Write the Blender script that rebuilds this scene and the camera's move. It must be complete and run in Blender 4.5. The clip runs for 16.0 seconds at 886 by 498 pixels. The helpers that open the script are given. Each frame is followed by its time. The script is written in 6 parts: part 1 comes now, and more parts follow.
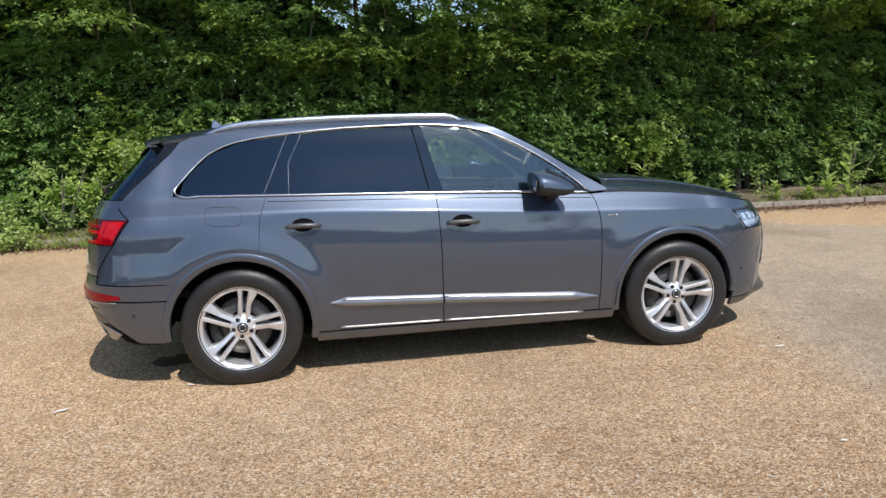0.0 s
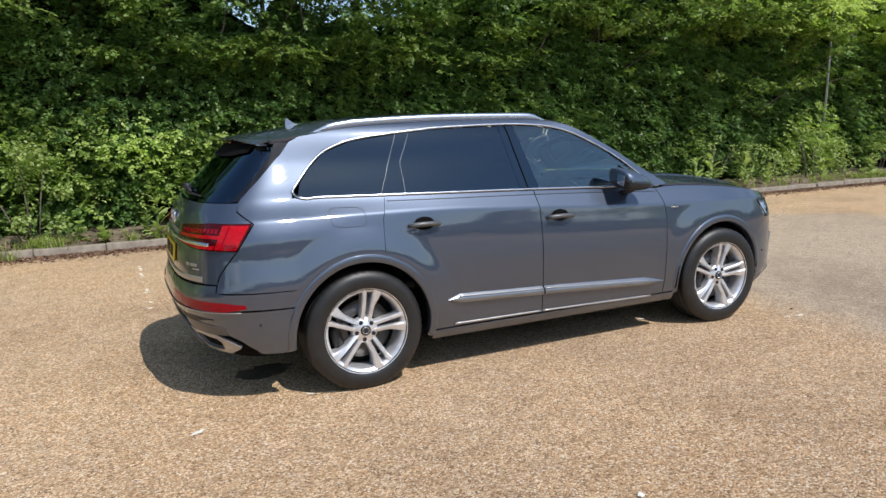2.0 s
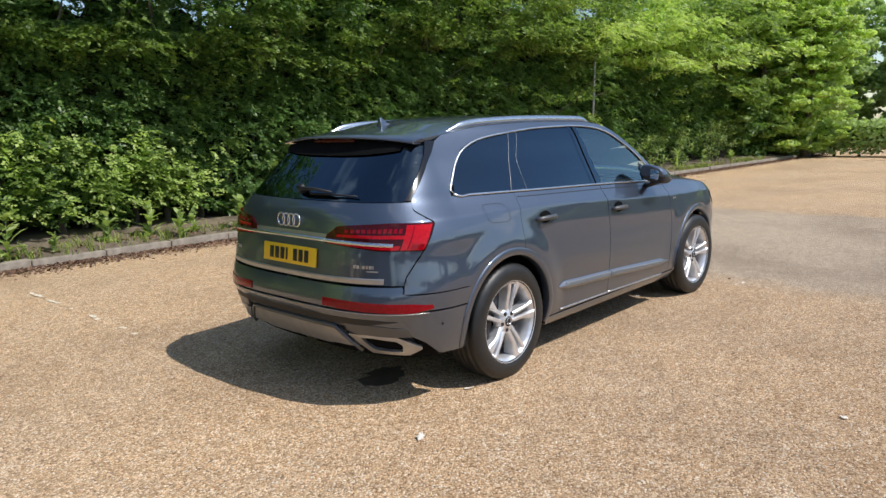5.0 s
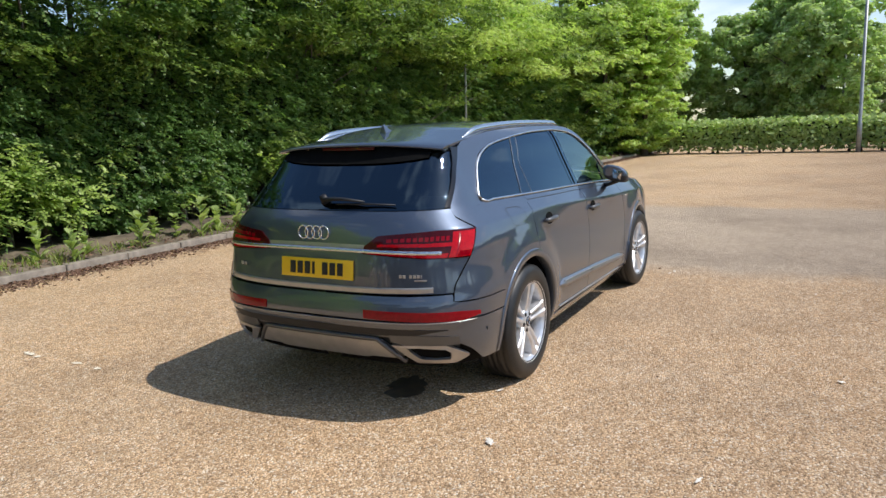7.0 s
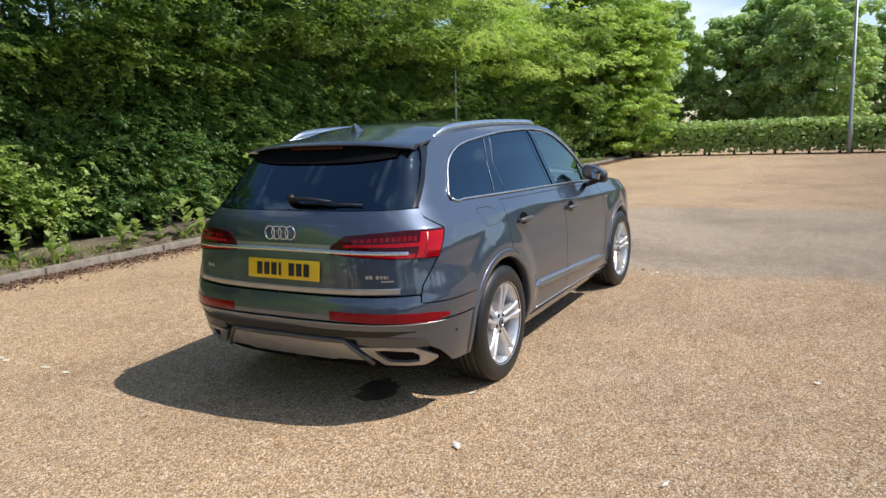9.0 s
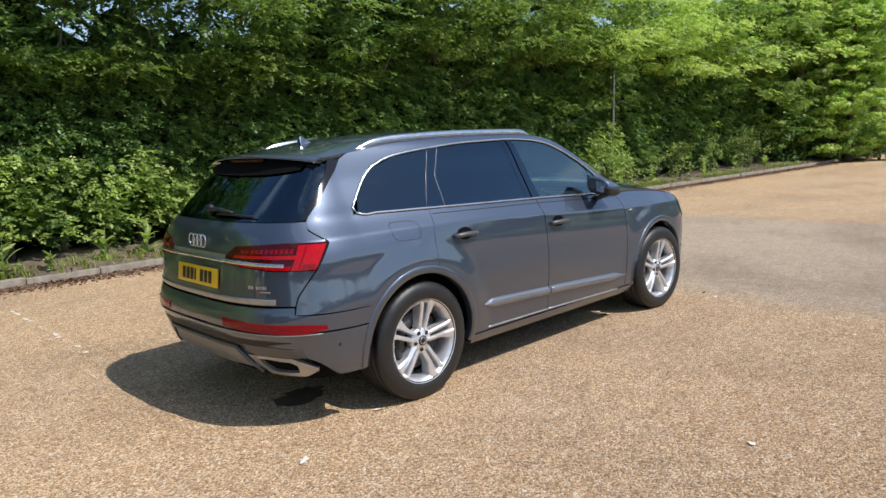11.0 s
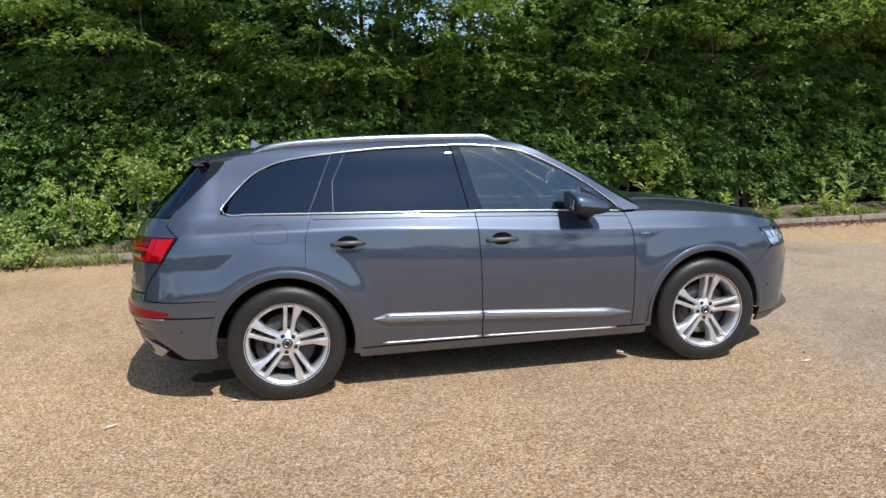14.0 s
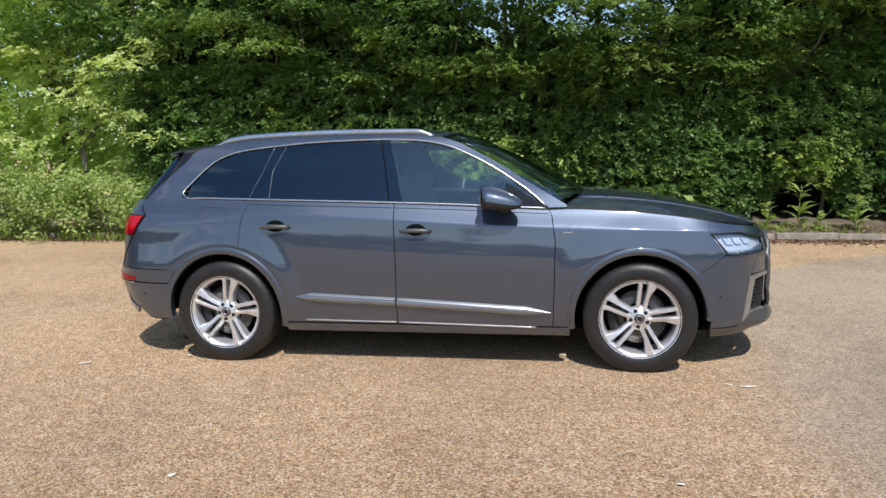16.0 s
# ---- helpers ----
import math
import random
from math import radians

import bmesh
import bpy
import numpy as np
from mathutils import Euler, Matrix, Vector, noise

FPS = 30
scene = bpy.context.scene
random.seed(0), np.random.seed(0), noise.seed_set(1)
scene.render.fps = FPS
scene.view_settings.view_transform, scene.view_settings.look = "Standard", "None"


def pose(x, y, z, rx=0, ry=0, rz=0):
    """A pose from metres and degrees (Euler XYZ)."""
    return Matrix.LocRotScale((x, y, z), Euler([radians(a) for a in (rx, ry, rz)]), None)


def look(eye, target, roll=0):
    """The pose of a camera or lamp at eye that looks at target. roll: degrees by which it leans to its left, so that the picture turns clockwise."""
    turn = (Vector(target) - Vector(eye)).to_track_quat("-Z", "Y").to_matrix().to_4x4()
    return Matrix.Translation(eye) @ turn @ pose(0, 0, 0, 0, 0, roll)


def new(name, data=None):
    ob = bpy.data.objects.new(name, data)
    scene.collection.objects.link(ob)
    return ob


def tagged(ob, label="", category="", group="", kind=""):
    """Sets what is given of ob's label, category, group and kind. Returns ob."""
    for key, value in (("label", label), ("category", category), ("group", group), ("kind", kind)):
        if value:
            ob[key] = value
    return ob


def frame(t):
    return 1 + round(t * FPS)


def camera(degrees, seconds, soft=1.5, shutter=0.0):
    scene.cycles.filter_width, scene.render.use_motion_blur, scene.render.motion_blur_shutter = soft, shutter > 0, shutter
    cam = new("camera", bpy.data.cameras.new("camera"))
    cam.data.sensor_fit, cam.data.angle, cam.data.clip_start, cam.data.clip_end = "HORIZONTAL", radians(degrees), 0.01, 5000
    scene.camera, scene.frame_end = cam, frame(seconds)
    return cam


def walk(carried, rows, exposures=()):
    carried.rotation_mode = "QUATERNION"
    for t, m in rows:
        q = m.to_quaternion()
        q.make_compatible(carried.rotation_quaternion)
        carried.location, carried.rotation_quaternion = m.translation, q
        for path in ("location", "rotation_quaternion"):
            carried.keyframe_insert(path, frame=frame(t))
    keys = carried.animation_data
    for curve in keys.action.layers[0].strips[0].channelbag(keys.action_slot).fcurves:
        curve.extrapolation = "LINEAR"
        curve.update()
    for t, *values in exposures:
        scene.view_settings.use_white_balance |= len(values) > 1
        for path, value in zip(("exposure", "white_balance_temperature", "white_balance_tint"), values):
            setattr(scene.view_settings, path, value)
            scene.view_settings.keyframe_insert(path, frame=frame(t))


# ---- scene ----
cam = camera(64.4, 16.0)
PATH = [
    (0, (-0.981, -5.459, 1.584), (-0.637, -3.518, 1.248), -1.9),
    (0.5, (-1.487, -5.379, 1.607), (-1.025, -3.463, 1.269), -1.8),
    (1, (-1.983, -5.354, 1.615), (-1.409, -3.468, 1.277), -1.7),
    (1.5, (-2.413, -5.199, 1.604), (-1.688, -3.366, 1.266), -1.8),
    (2, (-2.86, -5.0, 1.616), (-2.02, -3.218, 1.273), -1.7),
    (2.5, (-3.307, -4.887, 1.632), (-2.366, -3.155, 1.294), -1.7),
    (3, (-3.684, -4.614, 1.625), (-2.643, -2.941, 1.278), -1.7),
    (3.5, (-4.109, -4.413, 1.608), (-2.955, -2.815, 1.267), -1.7),
    (3.7, (-4.278, -4.336, 1.634), (-3.075, -2.775, 1.291), -1.6),
    (5.8, (-5.382, -3.142, 1.629), (-3.8, -1.966, 1.29), -1.9),
    (6, (-5.445, -3.05, 1.639), (-3.839, -1.908, 1.299), -2.2),
    (6.5, (-5.636, -2.823, 1.656), (-3.961, -1.784, 1.315), -2.2),
    (7, (-5.735, -2.669, 1.665), (-4.012, -1.712, 1.326), -2.2),
    (7.5, (-5.722, -2.539, 1.663), (-3.986, -1.604, 1.325), -2.3),
    (8, (-5.708, -2.493, 1.645), (-3.965, -1.571, 1.309), -2.4),
    (8.2, (-5.719, -2.516, 1.64), (-3.976, -1.594, 1.304), -2.3),
    (10.3, (-4.963, -3.63, 1.629), (-3.389, -2.436, 1.314), -2.7),
    (10.5, (-4.818, -3.803, 1.626), (-3.3, -2.539, 1.314), -2.7),
    (11, (-4.419, -4.183, 1.637), (-3.044, -2.763, 1.33), -2.5),
    (11.5, (-3.951, -4.514, 1.647), (-2.724, -2.964, 1.344), -2.3),
    (12, (-3.516, -4.856, 1.645), (-2.39, -3.23, 1.346), -2.2),
    (12.5, (-2.985, -5.024, 1.641), (-2.045, -3.284, 1.34), -2.0),
    (13, (-2.466, -5.24, 1.615), (-1.716, -3.409, 1.321), -1.8),
    (13.5, (-1.935, -5.385, 1.601), (-1.357, -3.493, 1.309), -1.7),
    (14, (-1.357, -5.493, 1.615), (-0.97, -3.553, 1.325), -1.7),
    (14.5, (-0.795, -5.593, 1.609), (-0.595, -3.624, 1.321), -1.6),
    (15, (-0.205, -5.63, 1.597), (-0.197, -3.651, 1.31), -1.6),
    (15.5, (0.388, -5.73, 1.582), (0.228, -3.757, 1.298), -1.4),
    (16, (0.94, -5.752, 1.551), (0.62, -3.799, 1.266), -1.2),
]
walk(cam, [(t, look(eye, target, roll)) for t, eye, target, roll in PATH])

# ---- world and sun ----
SUN_WAY = Vector((-0.25, 0.67, -1.0)).normalized()
world = bpy.data.worlds.new("sky")
scene.world = world
world.use_nodes = True
wn, wl = world.node_tree.nodes, world.node_tree.links
sky = wn.new("ShaderNodeTexSky")
sky.sky_type = "NISHITA"
sky.sun_disc = False
sky.sun_elevation = math.asin(-SUN_WAY.z)
sky.sun_rotation = math.atan2(-SUN_WAY.x, -SUN_WAY.y)
sky.altitude, sky.air_density, sky.dust_density, sky.ozone_density = 50, 1.0, 0.45, 1.6
wco = wn.new("ShaderNodeTexCoord")
wmap = wn.new("ShaderNodeMapping")
wmap.inputs["Scale"].default_value = (1.0, 1.0, 2.6)
cloud = wn.new("ShaderNodeTexNoise")
cloud.inputs["Scale"].default_value, cloud.inputs["Detail"].default_value, cloud.inputs["Roughness"].default_value = 2.3, 7, 0.55
cramp = wn.new("ShaderNodeValToRGB")
cramp.color_ramp.elements[0].position, cramp.color_ramp.elements[1].position = 0.57, 0.80
cmix = wn.new("ShaderNodeMix")
cmix.data_type = "RGBA"
cmix.inputs[7].default_value = (8.5, 8.9, 9.6, 1)
wl.new(wco.outputs["Generated"], wmap.inputs["Vector"])
wl.new(wmap.outputs["Vector"], cloud.inputs["Vector"])
wl.new(cloud.outputs["Fac"], cramp.inputs["Fac"])
wl.new(cramp.outputs["Color"], cmix.inputs[0])
wl.new(sky.outputs["Color"], cmix.inputs[6])
wl.new(cmix.outputs[2], wn["Background"].inputs["Color"])
wn["Background"].inputs["Strength"].default_value = 0.15

sun = new("sun", bpy.data.lights.new("sun", "SUN"))
sun.data.energy, sun.data.angle, sun.data.color = 4.3, radians(0.53), (1.0, 0.97, 0.94)
sun.matrix_world = look((0, 0, 30), Vector((0, 0, 30)) + SUN_WAY)
scene.view_settings.exposure = 0.0


# ---- materials ----
def node_mat(name):
    m = bpy.data.materials.new(name)
    m.use_nodes = True
    return m, m.node_tree.nodes, m.node_tree.links, m.node_tree.nodes["Principled BSDF"]


def noise_node(n, l, scale, detail=4, rough=0.55, coords="Object", stretch=None):
    co, tex = n.new("ShaderNodeTexCoord"), n.new("ShaderNodeTexNoise")
    tex.inputs["Scale"].default_value, tex.inputs["Detail"].default_value, tex.inputs["Roughness"].default_value = scale, detail, rough
    if stretch:
        mp = n.new("ShaderNodeMapping")
        mp.inputs["Scale"].default_value = stretch
        l.new(co.outputs[coords], mp.inputs["Vector"])
        l.new(mp.outputs["Vector"], tex.inputs["Vector"])
    else:
        l.new(co.outputs[coords], tex.inputs["Vector"])
    return tex.outputs["Fac"]


def ramp(n, l, fac, stops):
    r = n.new("ShaderNodeValToRGB")
    e = r.color_ramp.elements
    while len(e) < len(stops):
        e.new(0.5)
    for el, (p, c) in zip(e, stops):
        el.position, el.color = p, (*c, 1)
    l.new(fac, r.inputs["Fac"])
    return r.outputs["Color"]


def mixed(n, l, fac, a, b, mode="MIX"):
    m = n.new("ShaderNodeMix")
    m.data_type, m.blend_type = "RGBA", mode
    for value, socket in ((fac, 0), (a, 6), (b, 7)):
        if isinstance(value, (int, float)):
            m.inputs[socket].default_value = value
        elif isinstance(value, tuple):
            m.inputs[socket].default_value = (*value, 1)
        else:
            l.new(value, m.inputs[socket])
    return m.outputs[2]


def bumped(n, l, p, height, strength, dist):
    b = n.new("ShaderNodeBump")
    b.inputs["Strength"].default_value, b.inputs["Distance"].default_value = strength, dist
    l.new(height, b.inputs["Height"])
    l.new(b.outputs["Normal"], p.inputs["Normal"])


def plain(name, color, rough=0.5, metal=0.0, vary=0.15, scale=8.0, bump=0.0, bscale=200.0, coat=0.0, spec=0.5):
    """A surface with slight variation of colour and gloss and, if asked, fine relief."""
    m, n, l, p = node_mat(name)
    a, b = tuple(c * (1 - vary) for c in color), tuple(min(1, c * (1 + vary)) for c in color)
    f = noise_node(n, l, scale)
    l.new(ramp(n, l, f, [(0.3, a), (0.7, b)]), p.inputs["Base Color"])
    r = n.new("ShaderNodeMapRange")
    r.inputs["To Min"].default_value, r.inputs["To Max"].default_value = max(0.02, rough * 0.85), min(1, rough * 1.15)
    l.new(f, r.inputs["Value"])
    l.new(r.outputs["Result"], p.inputs["Roughness"])
    p.inputs["Metallic"].default_value, p.inputs["Coat Weight"].default_value = metal, coat
    p.inputs["Coat Roughness"].default_value, p.inputs["Specular IOR Level"].default_value = 0.03, spec
    if bump:
        bumped(n, l, p, noise_node(n, l, bscale, 3), bump, 0.002)
    return m


def paint_mat():
    m, n, l, p = node_mat("grey_metallic_paint")
    flake = noise_node(n, l, 900, 2)
    dust = noise_node(n, l, 3.0, 5)
    c = mixed(n, l, flake, (0.042, 0.055, 0.080), (0.098, 0.126, 0.180))
    l.new(mixed(n, l, ramp(n, l, dust, [(0.5, (0, 0, 0)), (0.8, (0.05, 0.05, 0.05))]), c, (0.20, 0.17, 0.13)), p.inputs["Base Color"])
    p.inputs["Metallic"].default_value = 0.75
    p.inputs["Roughness"].default_value = 0.45
    p.inputs["Coat IOR"].default_value = 1.85
    p.inputs["Coat Weight"].default_value, p.inputs["Coat Roughness"].default_value = 1.0, 0.055
    return m


def glass_mat(name, tint, gloss=1.45, sheen=(0.56, 0.79, 1.0)):
    m, n, l, p = node_mat(name)
    n.remove(p)
    out = n["Material Output"]
    tr, gl, fr, mx = n.new("ShaderNodeBsdfTransparent"), n.new("ShaderNodeBsdfGlossy"), n.new("ShaderNodeFresnel"), n.new("ShaderNodeMixShader")
    tr.inputs["Color"].default_value = (*tint, 1)
    gl.inputs["Roughness"].default_value = 0.01
    gl.inputs["Color"].default_value = (*sheen, 1)
    fr.inputs["IOR"].default_value = gloss
    l.new(fr.outputs["Fac"], mx.inputs["Fac"])
    l.new(tr.outputs["BSDF"], mx.inputs[1])
    l.new(gl.outputs["BSDF"], mx.inputs[2])
    l.new(mx.outputs["Shader"], out.inputs["Surface"])
    return m


def gravel_mat():
    """Rolled gravel in tan and brown, dusty, with a worn strip of paler grey asphalt across it."""
    m, n, l, p = node_mat("rolled_gravel_ground")
    co = n.new("ShaderNodeTexCoord")

    def vor(scale, feature="F1"):
        v = n.new("ShaderNodeTexVoronoi")
        v.inputs["Scale"].default_value, v.feature = scale, feature
        l.new(co.outputs["Object"], v.inputs["Vector"])
        return v
    stone, fine, cluster = vor(96), vor(260), vor(38)
    sep = n.new("ShaderNodeSeparateColor")
    l.new(stone.outputs["Color"], sep.inputs["Color"])
    tan = ramp(n, l, sep.outputs["Red"], [(0.0, (0.11, 0.062, 0.032)), (0.20, (0.46, 0.285, 0.152)), (0.56, (0.73, 0.478, 0.270)), (0.82, (0.88, 0.655, 0.420)), (1.0, (0.96, 0.88, 0.74))])
    sep2 = n.new("ShaderNodeSeparateColor")
    l.new(fine.outputs["Color"], sep2.inputs["Color"])
    tan = mixed(n, l, 0.20, tan, ramp(n, l, sep2.outputs["Green"], [(0, (0.27, 0.16, 0.085)), (1, (0.74, 0.52, 0.30))]))
    grey = ramp(n, l, sep.outputs["Red"], [(0.0, (0.18, 0.135, 0.095)), (0.5, (0.455, 0.36, 0.265)), (1.0, (0.69, 0.58, 0.45))])
    grey = mixed(n, l, 0.4, grey, ramp(n, l, sep2.outputs["Green"], [(0, (0.23, 0.178, 0.13)), (1, (0.60, 0.485, 0.37))]))
    # gaps between the stones darkened: crevice shade put into the colour
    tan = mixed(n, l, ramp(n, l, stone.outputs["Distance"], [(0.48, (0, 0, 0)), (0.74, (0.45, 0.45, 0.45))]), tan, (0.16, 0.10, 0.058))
    sep3 = n.new("ShaderNodeSeparateColor")
    l.new(cluster.outputs["Color"], sep3.inputs["Color"])
    patchy = ramp(n, l, sep3.outputs["Blue"], [(0.0, (0.30, 0.30, 0.30)), (0.30, (0.0, 0.0, 0.0))])
    tan = mixed(n, l, patchy, tan, (0.33, 0.205, 0.11))
    blotch = noise_node(n, l, 0.55, 6, 0.6)
    worn = noise_node(n, l, 0.9, 7, 0.65, stretch=(0.5, 1.0, 1.0))
    clump = noise_node(n, l, 7.0, 5, 0.7)
    tan = mixed(n, l, ramp(n, l, clump, [(0.3, (0.35, 0.35, 0.35)), (0.62, (0, 0, 0))]), tan, (0.22, 0.15, 0.09))
    grey = mixed(n, l, ramp(n, l, clump, [(0.3, (0.25, 0.25, 0.25)), (0.62, (0, 0, 0))]), grey, (0.14, 0.12, 0.10))
    tan = mixed(n, l, ramp(n, l, blotch, [(0.42, (0, 0, 0)), (0.72, (0.5, 0.5, 0.5))]), tan, mixed(n, l, 0.6, tan, grey))
    # the strip across the yard: about x 2.3 to 8.6, with a ragged edge
    xyz = n.new("ShaderNodeSeparateXYZ")
    l.new(co.outputs["Object"], xyz.inputs["Vector"])

    def math_node(op, a, b):
        k = n.new("ShaderNodeMath")
        k.operation = op
        for s, v in enumerate((a, b)):
            if isinstance(v, (int, float)):
                k.inputs[s].default_value = v
            else:
                l.new(v, k.inputs[s])
        return k.outputs[0]
    off = math_node("ABSOLUTE", math_node("SUBTRACT", xyz.outputs["X"], 5.3), 0)
    off = math_node("ADD", off, math_node("MULTIPLY", math_node("MAXIMUM", math_node("SUBTRACT", xyz.outputs["Y"], 2.5), 0.0), 1.6))
    off = math_node("ADD", off, math_node("MULTIPLY", math_node("SUBTRACT", worn, 0.5), 1.3))
    strip = n.new("ShaderNodeMapRange")
    strip.inputs["From Min"].default_value, strip.inputs["From Max"].default_value = 3.30, 2.75
    l.new(off, strip.inputs["Value"])
    face = mixed(n, l, math_node("MULTIPLY", strip.outputs["Result"], 0.88), tan, grey)
    face = mixed(n, l, 1.0, face, (1.165, 1.145, 1.105), "MULTIPLY")
    # darkens the gravel towards -y
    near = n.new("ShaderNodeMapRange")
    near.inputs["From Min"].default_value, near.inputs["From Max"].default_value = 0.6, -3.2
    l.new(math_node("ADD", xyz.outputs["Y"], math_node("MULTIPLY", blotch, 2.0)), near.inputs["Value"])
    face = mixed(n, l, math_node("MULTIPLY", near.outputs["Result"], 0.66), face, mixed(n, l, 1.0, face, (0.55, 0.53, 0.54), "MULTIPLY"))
    trodden = noise_node(n, l, 0.42, 7, 0.66)
    face = mixed(n, l, ramp(n, l, trodden, [(0.47, (0, 0, 0)), (0.68, (0.48, 0.48, 0.48))]), face, mixed(n, l, 1.0, face, (0.50, 0.49, 0.50), "MULTIPLY"))
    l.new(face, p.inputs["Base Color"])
    p.inputs["Roughness"].default_value = 0.9
    p.inputs["Specular IOR Level"].default_value = 0.25
    h = math_node("ADD", math_node("MULTIPLY", stone.outputs["Distance"], -1.0), math_node("MULTIPLY", fine.outputs["Distance"], -0.35))
    bumped(n, l, p, h, 0.75, 0.012)
    return m


def leaf_mat(name, dark, light, bright=None, trans=0.35, rough=0.42):
    """Leaves that vary one by one and let some light through."""
    m, n, l, p = node_mat(name)
    geo = n.new("ShaderNodeNewGeometry")
    stops = [(0.0, dark), (0.75, light)] + ([(1.0, bright)] if bright else [])
    c = ramp(n, l, geo.outputs["Random Per Island"], stops)
    big = noise_node(n, l, 0.8, 3)
    c = mixed(n, l, ramp(n, l, big, [(0.35, (0, 0, 0)), (0.7, (0.6, 0.6, 0.6))]), c, tuple(v * 1.25 for v in light))
    l.new(c, p.inputs["Base Color"])
    p.inputs["Roughness"].default_value = rough
    p.inputs["Specular IOR Level"].default_value = 0.35
    tl, mx = n.new("ShaderNodeBsdfTranslucent"), n.new("ShaderNodeMixShader")
    l.new(mixed(n, l, 1.0, c, (1.2, 1.3, 0.72), "MULTIPLY"), tl.inputs["Color"])
    mx.inputs["Fac"].default_value = trans
    l.new(p.outputs["BSDF"], mx.inputs[1])
    l.new(tl.outputs["BSDF"], mx.inputs[2])
    l.new(mx.outputs["Shader"], n["Material Output"].inputs["Surface"])
    return m


def lamp_lens_mat(name, color, rough=0.08):
    m, n, l, p = node_mat(name)
    f = noise_node(n, l, 60, 2)
    l.new(ramp(n, l, f, [(0.35, tuple(c * 0.75 for c in color)), (0.65, color)]), p.inputs["Base Color"])
    p.inputs["Roughness"].default_value = rough
    p.inputs["Coat Weight"].default_value, p.inputs["Coat Roughness"].default_value = 0.15, 0.02
    p.inputs["Specular IOR Level"].default_value = 0.25
    return m


PAINT = paint_mat()
LOWER = plain("grey_bumper_paint", (0.105, 0.105, 0.105), 0.42, 0.45, 0.1, 5, coat=0.25)
CHROME = plain("satin_chrome", (0.66, 0.68, 0.71), 0.26, 1.0, 0.06, 30)
BLADE = plain("satin_grey_moulding", (0.30, 0.32, 0.35), 0.3, 0.85, 0.06, 10)
SILVER = plain("silver_plastic", (0.42, 0.41, 0.40), 0.36, 0.75, 0.1, 14)
ALLOY = plain("silver_alloy", (0.76, 0.76, 0.77), 0.36, 0.72, 0.1, 25)
RUBBER = plain("tyre_rubber", (0.016, 0.0157, 0.0152), 0.46, 0, 0.3, 12, 0.3, 120, spec=0.5)
BLACK = plain("black_plastic", (0.012, 0.012, 0.013), 0.55, 0, 0.3, 20)
GLOSS = plain("gloss_black", (0.008, 0.008, 0.009), 0.10, 0, 0.1, 20, spec=0.6)
# near black: wheel-well liner, and the shade drawn under the spoiler
VOID = plain("liner_and_shade_black", (0.006, 0.006, 0.006), 0.95, 0, 0.3, 20, spec=0.08)
IRON = plain("brake_iron", (0.10, 0.095, 0.09), 0.42, 0.9, 0.2, 30)
SEAT = plain("grey_leather", (0.32, 0.315, 0.30), 0.55, 0, 0.12, 20)
CABIN = plain("cabin_plastic", (0.03, 0.03, 0.032), 0.65, 0, 0.2, 20)
YELLOW = plain("yellow_plate", (0.80, 0.52, 0.02), 0.35, 0, 0.04, 10)
INK = plain("black_ink", (0.012, 0.012, 0.012), 0.5, 0, 0.1, 10)
RED = lamp_lens_mat("red_lens", (0.50, 0.003, 0.009))
MIDRED = lamp_lens_mat("reflector_red", (0.27, 0.001, 0.008))
DEEPRED = lamp_lens_mat("deep_red_lens", (0.060, 0.002, 0.004))
LAMPCUP = plain("lamp_reflector", (0.72, 0.77, 0.84), 0.22, 0.15, 0.12, 60)
CLEAR = lamp_lens_mat("headlamp_inner", (0.85, 0.87, 0.90), 0.15)
TINT = glass_mat("privacy_glass", (0.010, 0.012, 0.016), 2.0)
WINDOW = glass_mat("front_glass", (0.84, 0.95, 0.96), 2.4, (0.74, 0.95, 1.0))
LENS = glass_mat("lamp_cover_glass", (0.85, 0.87, 0.9), 1.45)
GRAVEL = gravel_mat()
KERB = plain("kerb_concrete", (0.27, 0.228, 0.18), 0.9, 0, 0.3, 9, 0.6, 90)
SOIL = plain("verge_soil", (0.15, 0.115, 0.078), 0.95, 0, 0.5, 3, 0.8, 30)
BARK = plain("grey_bark", (0.15, 0.125, 0.10), 0.9, 0, 0.4, 14, 0.8, 60)
LITTER = leaf_mat("dry_leaf_litter", (0.07, 0.038, 0.026), (0.17, 0.095, 0.062), (0.32, 0.20, 0.13), 0.05, 0.85)
HEDGE = leaf_mat("hornbeam_leaf", (0.062, 0.126, 0.034), (0.152, 0.258, 0.072), (0.29, 0.38, 0.115), 0.45, 0.40)
# near black, painted as the shade inside the hedges
CORE = plain("hedge_inside_shade", (0.010, 0.017, 0.007), 0.95, 0, 0.5, 4)
# CROWN, SUNNY, PALELEAF: leaf paled in steps, sunlight put into its colour
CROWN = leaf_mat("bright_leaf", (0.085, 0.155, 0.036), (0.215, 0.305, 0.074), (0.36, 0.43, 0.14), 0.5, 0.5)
# far leaves paled: distance haze put into their colour
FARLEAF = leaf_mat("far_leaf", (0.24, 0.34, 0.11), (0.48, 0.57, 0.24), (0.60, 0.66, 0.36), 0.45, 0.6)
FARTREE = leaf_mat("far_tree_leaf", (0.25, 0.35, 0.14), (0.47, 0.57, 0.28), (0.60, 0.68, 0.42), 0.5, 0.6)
# very dark leaf for the unseen trees, so that reflections of them darken
DARKLEAF = leaf_mat("dark_reflected_leaf", (0.012, 0.026, 0.010), (0.032, 0.060, 0.022), None, 0.2, 0.6)
